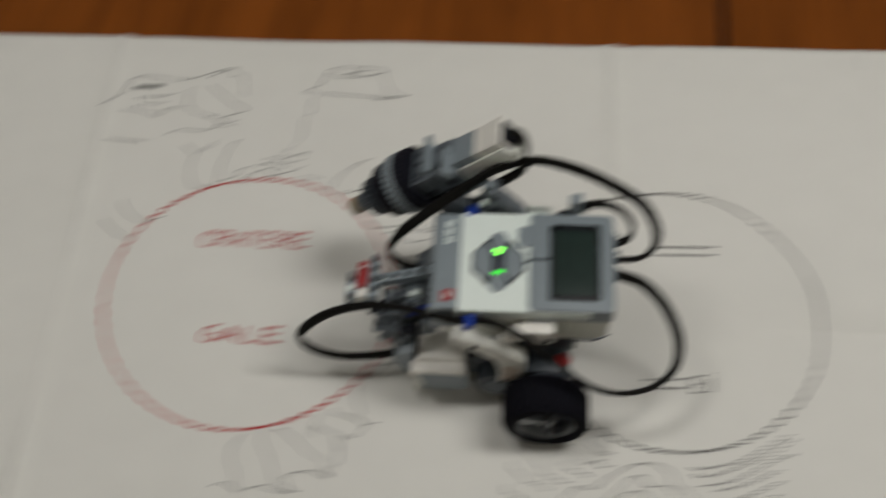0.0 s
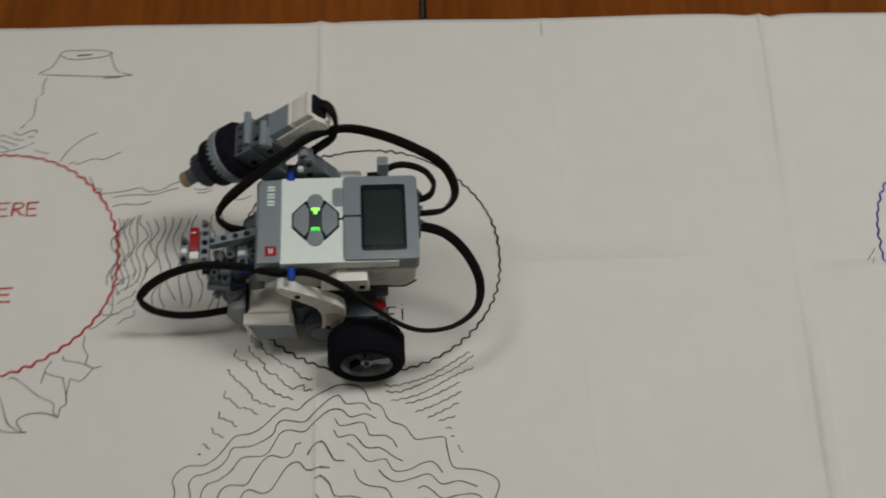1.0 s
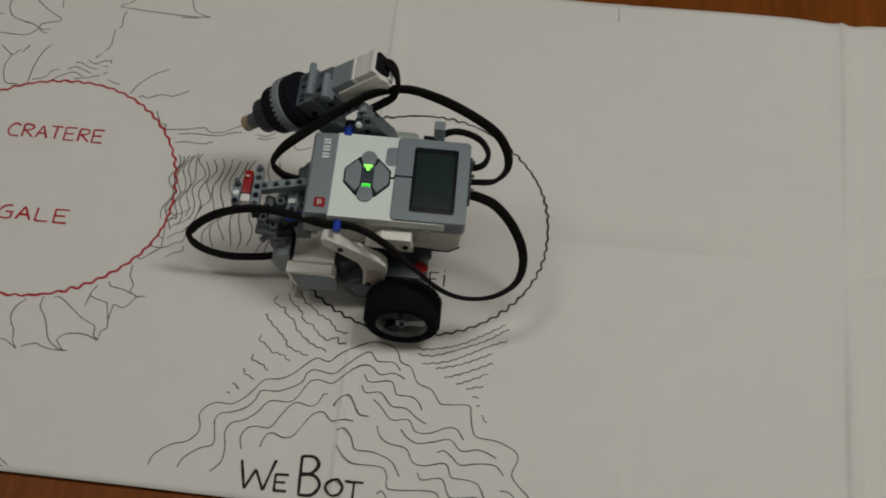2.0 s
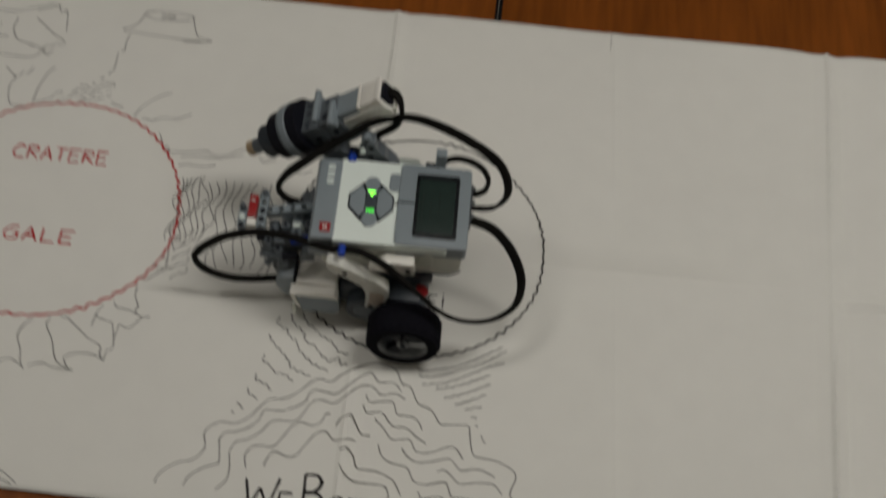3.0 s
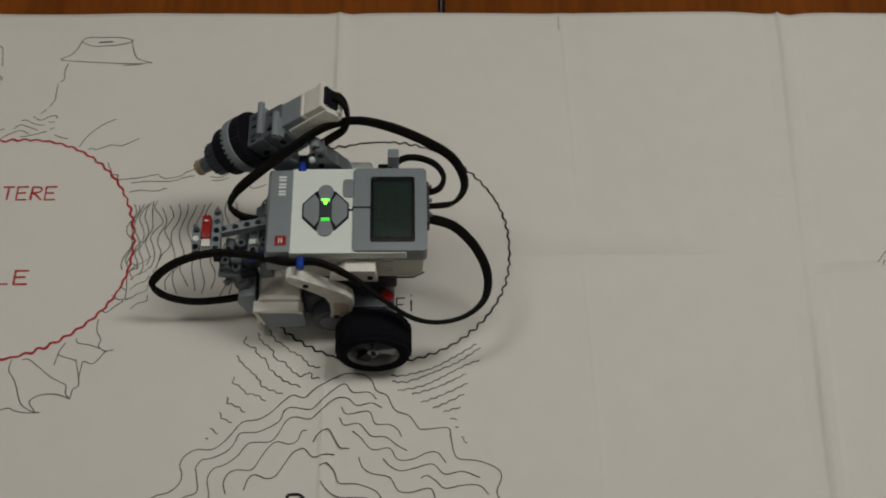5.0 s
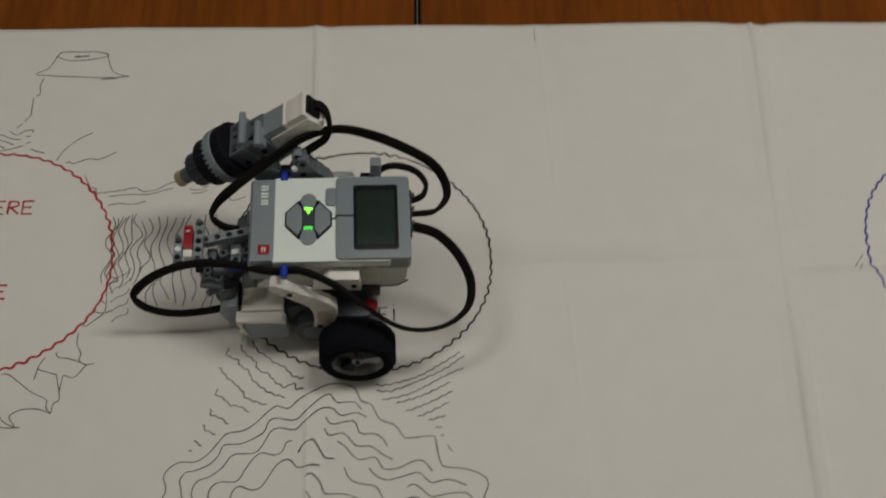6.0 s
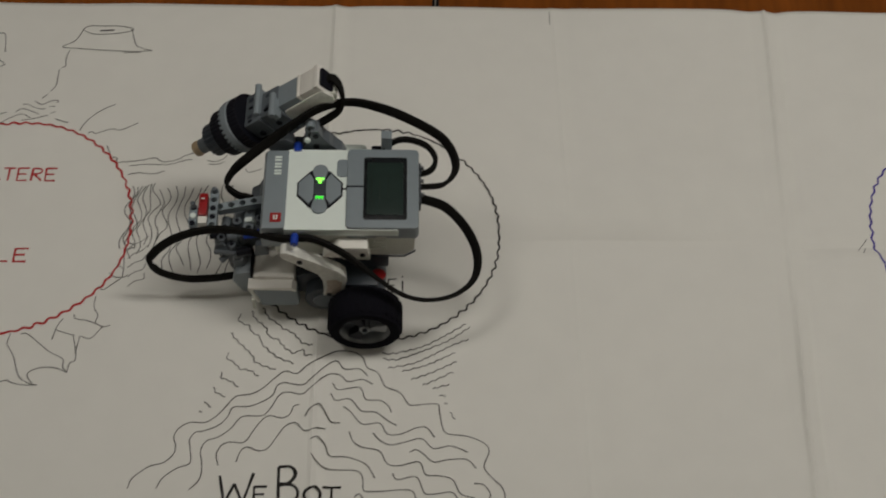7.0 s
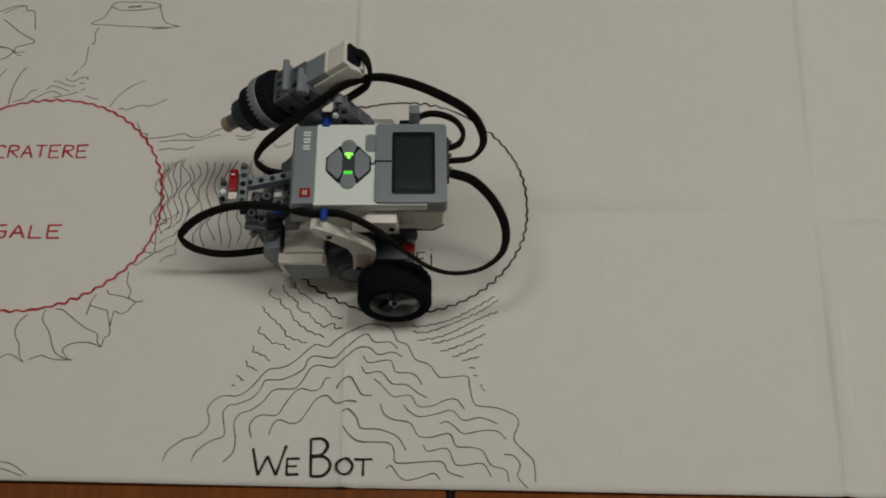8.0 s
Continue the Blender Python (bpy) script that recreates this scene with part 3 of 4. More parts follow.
ink(slope_hatching, [(-4, -6.5), (-3.9, -7), (-3.2, -7.3), (-2.6, -7.8)], 0.095, 0.0006)
ink(slope_hatching, [(-4.5, -7.8), (-4.2, -8.3), (-3.5, -8.6)], 0.095, 0.0006)
ink(slope_hatching, [(-5.1, -9.1), (-4.5, -9.5)], 0.095, 0.0006)
ink(slope_hatching, [(-5.4, -9.9), (-5.2, -10)], 0.095, 0.0006)
ink(slope_hatching, [(-2, -1), (-1.6, -1.8), (-0.8, -2.5), (-0.5, -3.3), (0.2, -3.6), (0.9, -4.4), (1.6, -4.8), (2.2, -4.5), (2.5, -5), (3, -5)], 0.095, 0.0006)
ink(slope_hatching, [(-1.1, -0.7), (-0.6, -1.6), (0.1, -2.1), (0.6, -2.6), (1.5, -3.1), (2.2, -3.9), (3, -4.1)], 0.095, 0.0006)
ink(slope_hatching, [(8.5, -4.8), (9.5, -4.8), (11.7, -4.2), (13.5, -3.2), (15.2, -2.1)], 0.095, 0.0006)
ink(slope_hatching, [(8.6, -5.3), (9.9, -5.3), (12.6, -4.2), (14, -3.5), (15.5, -2.4)], 0.095, 0.0006)
ink(slope_hatching, [(9, -6.1), (11.2, -5.6), (14, -4.1), (15.4, -3.5)], 0.095, 0.0006)
ink(slope_hatching, [(10.1, -6.4), (12.1, -5.8), (14.3, -4.7)], 0.095, 0.0006)
ink(slope_hatching, [(10.8, -7.1), (12.4, -6.5), (14.4, -5.5)], 0.095, 0.0006)
ink(slope_hatching, [(11.7, -7.6), (13, -7), (14.1, -6.4)], 0.095, 0.0006)
ink(slope_hatching, [(12.5, -7.9), (13.8, -7.5)], 0.095, 0.0006)
ink(slope_hatching, [(13, -8.5), (13.5, -8.5)], 0.095, 0.0006)
ink(slope_hatching, [(13.4, -9.1), (13.6, -9.2)], 0.095, 0.0006)
ink(slope_hatching, [(13.8, -9.9), (14.2, -10.5)], 0.095, 0.0006)


def strokes_on_paper(name, strokes, mat, label=""):
    for bm in strokes:
        part(name, bm, mat, paper, label)


part("drawn_circle", wavy_ring(-23.33, 7.27, 10.69, 62, 0.13, 0.19), RED_INK, paper, "red wavy ink circle")
part("drawn_circle", wavy_ring(7.52, 6.93, 10.70, 70, 0.12, 0.15), BLACK_INK, paper, "black wavy ink circle")
part("drawn_circle", wavy_ring(60.95, 6.8, 10.75, 62, 0.12, 0.17), BLUE_INK, paper, "violet-blue wavy ink circle")
strokes_on_paper("letter", lettered(sheet_of_strokes(), "CRATERE", -27.6, 11.65, 0.95, 1.3, 0.23, 0.17), RED_INK, "red hand-drawn letter")
strokes_on_paper("letter", lettered(sheet_of_strokes(), "GALE", -26.3, 3.5, 1.15, 1.25, 0.35, 0.18), RED_INK, "red hand-drawn letter")
sign = lettered(sheet_of_strokes(), "W", -3.4, -17.2, 2.5, 2.1, 0, 0.21)
lettered(sign, "E", -0.85, -17.15, 1.0, 1.2, 0, 0.20)
lettered(sign, "B", 0.85, -17.3, 1.6, 2.9, 0, 0.23)
lettered(sign, "O", 2.9, -17.2, 1.2, 1.2, 0, 0.20)
lettered(sign, "T", 4.25, -17.25, 1.35, 1.25, 0, 0.20)
strokes_on_paper("letter", sign, BLACK_INK, "black marker letter")
note = lettered(sheet_of_strokes(), "E", 8.90, 0.8, 0.72, 1.25, 0, 0.12)
lettered(note, "I", 9.7, 0.85, 0.8, 1.25, 0, 0.13)
for y0, x0, x1 in ((12.0, 6.4, 10.9), (12.7, 6.5, 11.0), (1.0, 5.4, 8.4), (1.7, 5.6, 8.5)):
    ink(note, [(x0, y0), (x1, y0 + 0.1)], 0.13)
strokes_on_paper("letter", note, BLACK_INK, "small black letter")
waves = sheet_of_strokes()
for i in range(17):
    wx = -12.95 + 0.24 * i + 0.019 * i * i
    top, low = 11.2 - 0.7 * noise.noise(Vector((i * 3.1, 0, 0))), 4.2 + 2.2 * noise.noise(Vector((i * 2.3, 4, 0))) - (1.6 if i > 8 else -0.6)
    ink(waves, [(wx + 0.28 * math.sin(k * 1.35 + i * 0.7) + 0.34 * noise.noise(Vector((i * 5.0, k * 0.5, 1))) - 0.02 * k, top + (low - top) * k / 9) for k in range(10)], 0.085)
for i in range(5):
    y0 = 4.8 - 0.9 * i
    ink(waves, [(-12.6 + 0.1 * i, y0), (-12.1 + 0.1 * i, y0 + 0.5), (-11.6 + 0.15 * i, y0 + 0.75), (-11.0, y0 + 1.3)], 0.07)
strokes_on_paper("drawn_wave", waves, GRAPHITE)
ticks = sheet_of_strokes()
ink(ticks, [(48.7, 5.3), (49.2, 5.9), (49.6, 6.4)], 0.07)
ink(ticks, [(49.0, 4.9), (49.4, 5.6)], 0.07)
ink(ticks, [(24.02, 32.3), (23.95, 30.4)], 0.05)
strokes_on_paper("drawn_tick", ticks, GRAPHITE)
for drawing, title in ((volcano, "drawn_volcano"), (rim_waves, "drawn_rim_wave"), (boulder, "drawn_boulder"), (far_volcano, "drawn_volcano"), (rays, "drawn_ray"), (crags, "drawn_crag"), (mountain, "drawn_mountain"), (slope_hatching, "drawn_hatch")):
    strokes_on_paper(title, drawing, GRAPHITE)

# ---- the toy robot ----
BASE = Vector((0.056, 0.035, 0))
robot = tagged(new("toy_robot"), "white and grey building-brick robot with looping black cables, on paper", "toy robot")
robot.location = BASE


def shift(bm):
    bmesh.ops.translate(bm, vec=-BASE, verts=bm.verts)
    return bm


def rpart(name, bm, mat, parent=None, label=""):
    """A part given in the place where the robot comes to rest."""
    return part(name, shift(bm), mat, parent or robot, label)


def rounded(x0, x1, y0, y1, r, n=4):
    pts = []
    for cx, cy, a0 in ((x1 - r, y1 - r, 0), (x0 + r, y1 - r, 90), (x0 + r, y0 + r, 180), (x1 - r, y0 + r, 270)):
        for i in range(n + 1):
            a = radians(a0 + 90 * i / n)
            pts.append((cx + r * math.cos(a), cy + r * math.sin(a)))
    return pts


# control brick
TOP = 0.105
# same white plastic as the top; the sides' shade is put into the colour
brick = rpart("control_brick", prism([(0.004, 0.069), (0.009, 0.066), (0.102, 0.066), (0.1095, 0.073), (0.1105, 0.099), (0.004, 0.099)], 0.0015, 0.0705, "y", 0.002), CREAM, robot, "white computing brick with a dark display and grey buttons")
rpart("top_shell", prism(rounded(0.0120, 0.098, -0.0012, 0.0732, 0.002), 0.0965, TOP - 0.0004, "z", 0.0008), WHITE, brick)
rpart("end_panel", prism([(-0.0058, 0.079), (-0.0058, 0.1005), (-0.0038, 0.1045), (0.0132, TOP), (0.0132, 0.079)], 0.0, 0.072, "y", 0.0012), MID_GREY, brick, "grey end panel")
rpart("display_frame", prism(rounded(0.0580, 0.1125, -0.0005, 0.0725, 0.0035), 0.0925, TOP + 0.0018, "z", 0.0012), MID_GREY, brick, "grey display surround")
rpart("display_rim", prism(rounded(0.0708, 0.1036, 0.0068, 0.0642, 0.002), TOP + 0.0008, TOP + 0.0023, "z", 0.0004), SCREEN_RIM, brick)
rpart("display", prism(rounded(0.0732, 0.1008, 0.0108, 0.0590, 0.001), TOP + 0.0018, TOP + 0.0027, "z", 0.0002), SCREEN, brick, "dark green liquid crystal display")
marks = bmesh.new()
for k in range(3):
    box(0.0765 + 0.0062 * k, 0.0772 + 0.0062 * k, 0.020 + 0.003 * k, 0.048 - 0.005 * (k % 2), TOP + 0.00268, TOP + 0.00278, 0, marks)
rpart("display_marks", marks, LCD_MARK, brick)
rpart("side_tab", prism(rounded(0.0502, 0.0590, 0.047, 0.063, 0.003), 0.100, TOP + 0.0007, "z", 0.0004), MID_GREY, brick)
PAD = (0.0378, 0.0352)
oct_pad = [(PAD[0] + u, PAD[1] + v) for u, v in ((-0.0172, -0.0062), (-0.0072, -0.0172), (0.0072, -0.0172), (0.0172, -0.0062), (0.0172, 0.0062), (0.0072, 0.0172), (-0.0072, 0.0172), (-0.0172, 0.0062))]
rpart("button_well", prism(oct_pad, TOP - 0.003, TOP + 0.0001, "z", 0.0003), BLACK, brick)
for s in (-1, 1):
    side = [(PAD[0] + s * u, PAD[1] + v) for u, v in ((0.0160, -0.0053), (0.0080, -0.0140), (0.0047, -0.0088), (0.0047, 0.0088), (0.0080, 0.0140), (0.0160, 0.0053))]
    rpart("button", prism(side, TOP - 0.002, TOP + 0.0013, "z", 0.0005), MID_GREY, brick)
    arc = [(PAD[0] + 0.0058 * math.cos(radians(a)), PAD[1] + s * (0.0165 + 0.0058 * math.sin(radians(a)))) for a in range(0, 181, 20)]
    arc += [(PAD[0] + u, PAD[1] + s * v) for u, v in ((-0.0054, 0.0138), (-0.0037, 0.0108), (-0.0037, 0.0062), (0.0037, 0.0062), (0.0037, 0.0108), (0.0054, 0.0138))]
    rpart("button", prism(arc, TOP - 0.002, TOP + 0.0015, "z", 0.0005), MID_GREY, brick)
rpart("button", box(PAD[0] - 0.0046, PAD[0] + 0.0046, PAD[1] - 0.0054, PAD[1] + 0.0054, TOP - 0.002, TOP + 0.0012, 0.0005), DARK_GREY, brick, "dark centre button")
groove = bmesh.new()
box(PAD[0] + 0.0168, 0.0590, PAD[1] + 0.0000, PAD[1] + 0.0014, TOP - 0.001, TOP + 0.00005, 0, groove)
box(0.0575, 0.0712, PAD[1] + 0.0010, PAD[1] + 0.0024, TOP, TOP + 0.00195, 0, groove)
rpart("groove", groove, BLACK, brick)
rpart("red_badge", box(0.0018, 0.0100, 0.0053, 0.0135, TOP - 0.001, TOP + 0.0002, 0.0002), RED, brick, "small red square badge")
badge = bmesh.new()
for k in range(2):
    box(0.0044 + 0.0019 * k, 0.0053 + 0.0019 * k, 0.0074, 0.0114, TOP - 0.0002, TOP + 0.0004, 0, badge)
rpart("badge_bar", badge, WHITE, brick)
mark = bmesh.new()
for k in range(3):
    box(0.0026, 0.0080, 0.0489 + 0.0064 * k, 0.0505 + 0.0064 * k, TOP - 0.0008, TOP + 0.0002, 0, mark)
    box(0.0026, 0.0080, 0.0516 + 0.0064 * k, 0.0532 + 0.0064 * k, TOP - 0.0008, TOP + 0.0002, 0, mark)
rpart("white_marking", mark, WHITE, brick)
vents = bmesh.new()
for k in range(5):
    box(0.076 + 0.0012 * k, 0.088, -0.0006, 0.002, 0.076 + 0.0042 * k, 0.0782 + 0.0042 * k, 0.0003, vents)
rpart("vent_ribs", vents, CREAM, brick)
seam = prism([(0.0860, 0.0652), (0.1022, 0.0652), (0.1103, 0.0728), (0.1103, 0.0745), (0.1018, 0.0668), (0.0860, 0.0668)], 0.0006, 0.0014, "y", 0.0001)
rpart("shell_seam", seam, DARK_GREY, brick)
for py in (0.0368, 0.0495, 0.0620):
    rpart("cable_port", box(0.109, 0.1145, py - 0.0055, py + 0.0055, 0.083, 0.096, 0.0008), DARK_GREY, brick)
    clip = box(0.1135, 0.1165, py - 0.001, py + 0.001, 0.0955, 0.0985, 0.0003)
    rpart("port_clip", clip, CLEAR_RIM, brick)

# indicator lamps between the buttons; they sink into the well when dark
lamps = []
for s in (1, -1):
    bm = box(-0.0030, 0.0030, -0.0005, 0.0010, -0.0008, 0.0003, 0.0003)
    if s > 0:
        box(-0.0011, 0.0011, -0.0036, -0.0008, -0.0008, 0.0002, 0.0003, bm)
    else:
        for k in (-1, 0, 1):
            box(k * 0.0024 - 0.0005, k * 0.0024 + 0.0005, -0.0018, -0.0008, -0.0008, 0.0002, 0.0001, bm)
    lamp_part = part("indicator_light", bm, GREEN_GLOW if s > 0 else GREEN_DIM, brick, "green indicator light")
    lamps.append((lamp_part, Vector((PAD[0], PAD[1] + s * 0.0084, TOP + 0.0016)) - BASE))

# near drive motor and the bent beam over it
motor = rpart("drive_motor", prism([(-0.013, 0.014), (-0.0165, 0.040), (-0.0145, 0.0455), (0.0165, 0.0455), (0.0175, 0.014)], -0.006, 0.034, "y", 0.001), WARM_WHITE, robot, "white and grey drive motor")
rpart("lip", prism([(-0.0195, 0.0385), (-0.0190, 0.0418), (0.0150, 0.0418), (0.0185, 0.0375), (0.0180, 0.0352), (0.0140, 0.0388), (-0.0160, 0.0388)], -0.0140, -0.005, "y", 0.0005), WARM_WHITE, motor)
rpart("lip_tail", prism([(-0.0195, 0.0395), (-0.0165, 0.0395), (-0.0110, 0.0200), (-0.0130, 0.0195)], -0.0140, -0.010, "y", 0.0005), WARM_WHITE, motor)
rpart("side_plate", prism([(-0.0165, 0.0388), (0.0140, 0.0388), (0.0185, 0.0350), (0.0195, 0.016), (0.016, 0.0125), (-0.0105, 0.0125)], -0.0125, -0.004, "y", 0.001), MID_GREY, motor, "grey side plate")
rpart("rear_cap", prism([(-0.0325, 0.034), (-0.029, 0.044), (-0.0172, 0.047), (-0.0172, 0.016), (-0.026, 0.018)], -0.003, 0.026, "y", 0.002), MID_GREY, motor, "grey motor end")
rpart("cap_edge", box(-0.0174, -0.0158, -0.0035, 0.018, 0.026, 0.0475, 0.0003), BLACK, motor)
rpart("neck", prism([(0.0175, 0.040), (0.030, 0.044), (0.052, 0.040), (0.052, 0.018), (0.0175, 0.016)], -0.002, 0.030, "y", 0.002), DARK_GREY, motor)
rpart("hub", rod((0.072, -0.016, 0.028), (0.072, 0.028, 0.028), 0.016), DARK_GREY, motor)
rpart("hub_plate", box(0.056, 0.082, -0.013, 0.024, 0.030, 0.0455, 0.003), DARK_GREY, motor)
rpart("gear_case", rod((0.040, -0.0135, 0.024), (0.040, 0.024, 0.024), 0.0155), DARK_GREY, motor)
rpart("gear_case_rim", rod((0.040, -0.0150, 0.024), (0.040, -0.0128, 0.024), 0.0095), SHADE_GREY, motor)
rpart("strut", box(0.050, 0.066, -0.0165, -0.010, 0.018, 0.036, 0.0015), BLACK, motor)
rpart("hub_disc", rod((0.0825, -0.0035, 0.0450), (0.0829, -0.0030, 0.0470), 0.0054), RED, motor, "small red disc")
rpart("foot_clip", box(-0.0185, -0.0155, -0.012, 0.004, 0.006, 0.020, 0.0008), CREAM, motor)
far_motor = rpart("drive_motor", prism([(-0.013, 0.014), (-0.0165, 0.040), (-0.0145, 0.0455), (0.0165, 0.0455), (0.0175, 0.014)], 0.040, 0.074, "y", 0.002), WHITE, robot, "white and grey drive motor")
rpart("neck", box(0.0175, 0.085, 0.044, 0.070, 0.016, 0.044, 0.002), DARK_GREY, far_motor)

bent = prism([(0.0092, 0.0895), (0.0100, 0.0930), (0.0135, 0.0945), (0.0330, 0.0815), (0.0530, 0.0670), (0.0570, 0.0610), (0.0578, 0.0520), (0.0555, 0.0405), (0.0510, 0.0345), (0.0425, 0.0310), (0.0388, 0.0335), (0.0410, 0.0450), (0.0408, 0.0545), (0.0375, 0.0645), (0.0110, 0.0850)], -0.0150, -0.0060, "y", 0.0011)
beam = rpart("bent_beam", bent, WORN_WHITE, robot, "white bent beam with pin holes")
for hx, hz in ((0.0438, 0.0352), (0.0235, 0.0812)):
    rpart("pin_hole", rod((hx, -0.0158, hz), (hx, -0.0146, hz), 0.0022, rim=0.0001), BLACK, beam)
# thin mottled plate, tanner than the rest of the beam
rpart("tan_end", prism([(0.0425, 0.0555), (0.0500, 0.0560), (0.0545, 0.0530), (0.0530, 0.0410), (0.0500, 0.0365), (0.0430, 0.0335), (0.0408, 0.0350), (0.0430, 0.0455)], -0.01535, -0.0140, "y", 0.0003), TAN_WHITE, beam, "mottled tan beam end")
rpart("blue_pin", rod((0.0205, -0.0120, 0.1005), (0.0205, -0.0030, 0.1005), 0.0029), BLUE, robot, "blue connector pin")
rpart("blue_pin", rod((0.0195, 0.071, 0.1025), (0.0195, 0.0795, 0.1025), 0.0036), BLUE, robot, "blue connector pin")
clip_block = rpart("side_connector", prism([(0.040, 0.080), (0.0525, 0.0925), (0.0745, 0.0925), (0.0755, 0.0800), (0.046, 0.0785)], -0.0095, 0.001, "y", 0.0014), WARM_WHITE, robot, "white connector under the brick")
rpart("pin_hole", rod((0.0705, -0.0102, 0.0835), (0.0705, -0.0092, 0.0835), 0.0022, rim=0.0001), BLACK, clip_block)
rpart("under_frame", box(0.048, 0.090, 0.004, 0.068, 0.045, 0.0585, 0.002), DARK_GREY, robot)
rpart("lower_connector", box(0.055, 0.076, -0.003, 0.006, 0.066, 0.081, 0.001), CREAM, robot)


# wheels, which turn about their axle
def wheel(y, label):
    prof = [(0.0195, -0.0125), (0.0235, -0.0138), (0.0268, -0.0130), (0.0286, -0.0092), (0.0289, 0.0), (0.0286, 0.0092), (0.0268, 0.0130), (0.0235, 0.0138), (0.0195, 0.0125), (0.0195, -0.0125)]
    turned = pose(0, 0, 0, 90, 0, 0)
    bm = bmesh.new()
    rings = []
    n = 48
    for r, h in prof[:-1]:
        rings.append([bm.verts.new(turned @ Vector((r * math.cos(2 * math.pi * i / n), r * math.sin(2 * math.pi * i / n), h))) for i in range(n)])
    for a, b in zip(rings, rings[1:] + rings[:1]):
        for i in range(n):
            bm.faces.new((a[i], a[(i + 1) % n], b[(i + 1) % n], b[i]))
    ob = part("wheel", bm, RUBBER, robot, label)
    tread = bmesh.new()
    for i in range(28):
        a = 2 * math.pi * i / 28
        for s in (-1, 1):
            m = Matrix.Rotation(a, 4, "Y") @ Matrix.Translation((0, s * 0.0058, 0.0283)) @ Matrix.Rotation(s * 0.35, 4, "Z") @ Matrix.Diagonal((0.0026, 0.0095, 0.0014, 1))
            bmesh.ops.transform(tread, matrix=m, verts=bmesh.ops.create_cube(tread, size=1)["verts"])
    part("tread", tread, RUBBER, ob)
    rim = lathe([(0.0197, -0.0126), (0.0188, -0.0130), (0.0180, -0.0105), (0.0165, -0.006), (0.0165, 0.006), (0.0180, 0.0105), (0.0197, 0.0122)], turned, 40, None, False)
    part("rim", rim, CLEAR_RIM, ob, "pale grey plastic rim")
    part("rim_disc", lathe([(0.0166, -0.004), (0.006, -0.0035), (0.006, 0.0035), (0.0166, 0.004)], turned, 40, None, False), DARK_GREY, ob)
    # the first spoke is pale to paint the rim's highlight, the other two black
    for k in range(3):
        m = Matrix.Rotation(radians(90 + 120 * k), 4, "Y")
        spoke = prism([(-0.0022, 0.003), (0.0022, 0.003), (0.0058, 0.0175), (-0.0058, 0.0175)], -0.0098, 0.0098, "y", 0.0006)
        bmesh.ops.transform(spoke, matrix=m, verts=spoke.verts)
        part("spoke", spoke, BLACK if k else CLEAR_RIM, ob)
    part("hub_cap", rod((0, -0.0108, 0), (0, 0.0108, 0), 0.0048), CLEAR_RIM, ob)
    part("axle_end", box(-0.0018, 0.0018, -0.0135, 0.0135, -0.0018, 0.0018, 0.0003), DARK_GREY, ob)
    return ob, Vector((0.072, y, 0.0293)) - BASE


wheels = [wheel(-0.0330, "black rubber wheel with a pale rim"), wheel(0.0885, "black rubber wheel with a pale rim")]

# sensor mount at the nose
nose = rpart("sensor_mount", studless_beam((-0.0395, 0.0335, 0.080), (-0.0055, 0.0415, 0.080), (0, 0, 1), 5, half=0.0033), MID_GREY, robot, "grey beams of the sensor mount")
rpart("cross_beam", studless_beam((-0.0447, 0.0175, 0.079), (-0.0447, 0.0485, 0.079), (0, 0, 1), 5, half=0.0033), MID_GREY, nose, "grey beam")
rpart("front_connector", studless_beam((-0.0595, 0.0190, 0.079), (-0.0595, 0.0335, 0.079), (0, 0, 1), 3, half=0.0030), MID_GREY, nose, "grey connector")
rpart("red_block", box(-0.0562, -0.0493, 0.0268, 0.0470, 0.072, 0.0825, 0.0014), RED, nose, "red building block")
rpart("stud", rod((-0.0528, 0.0408, 0.080), (-0.0528, 0.0408, 0.0836), 0.0022), RED, nose)
# white chip on the stud, a highlight modelled as a solid
rpart("stud_glint", box(-0.0544, -0.0514, 0.0402, 0.0415, 0.0834, 0.0839, 0.0002), WHITE, nose)
rpart("white_block", box(-0.0560, -0.0488, 0.0200, 0.0265, 0.070, 0.081, 0.001), WARM_WHITE, nose)
for hx, hy in ((-0.0595, 0.0335), (-0.0595, 0.0190), (-0.0447, 0.0330), (-0.0447, 0.0252)):
    rpart("pin", rod((hx, hy, 0.072), (hx, hy, 0.0833), 0.0021), BLACK, nose)
rpart("pin", rod((-0.0595, 0.0255, 0.078), (-0.0595, 0.0255, 0.0836), 0.0024), WHITE, nose)
rpart("side_beam", studless_beam((-0.036, 0.030, 0.066), (-0.036, 0.030, 0.034), (0, 1, 0), 5), SHADE_GREY, nose)
rpart("side_beam", studless_beam((-0.041, 0.0130, 0.061), (-0.021, 0.0095, 0.058), (0, 0.6, 0.8), 3, half=0.0028), SHADE_GREY, nose)
rpart("side_beam", studless_beam((-0.030, 0.016, 0.070), (-0.030, 0.016, 0.038), (1, 0, 0), 5), SHADE_GREY, nose)
rpart("side_beam", studless_beam((-0.018, 0.022, 0.068), (-0.018, 0.046, 0.068), (0, 0, 1), 4), MID_GREY, nose)
rpart("sensor_body", prism([(-0.034, 0.050), (-0.030, 0.066), (-0.012, 0.070), (-0.004, 0.066), (-0.004, 0.046), (-0.026, 0.044)], 0.022, 0.054, "y", 0.003), SHADE_GREY, nose)
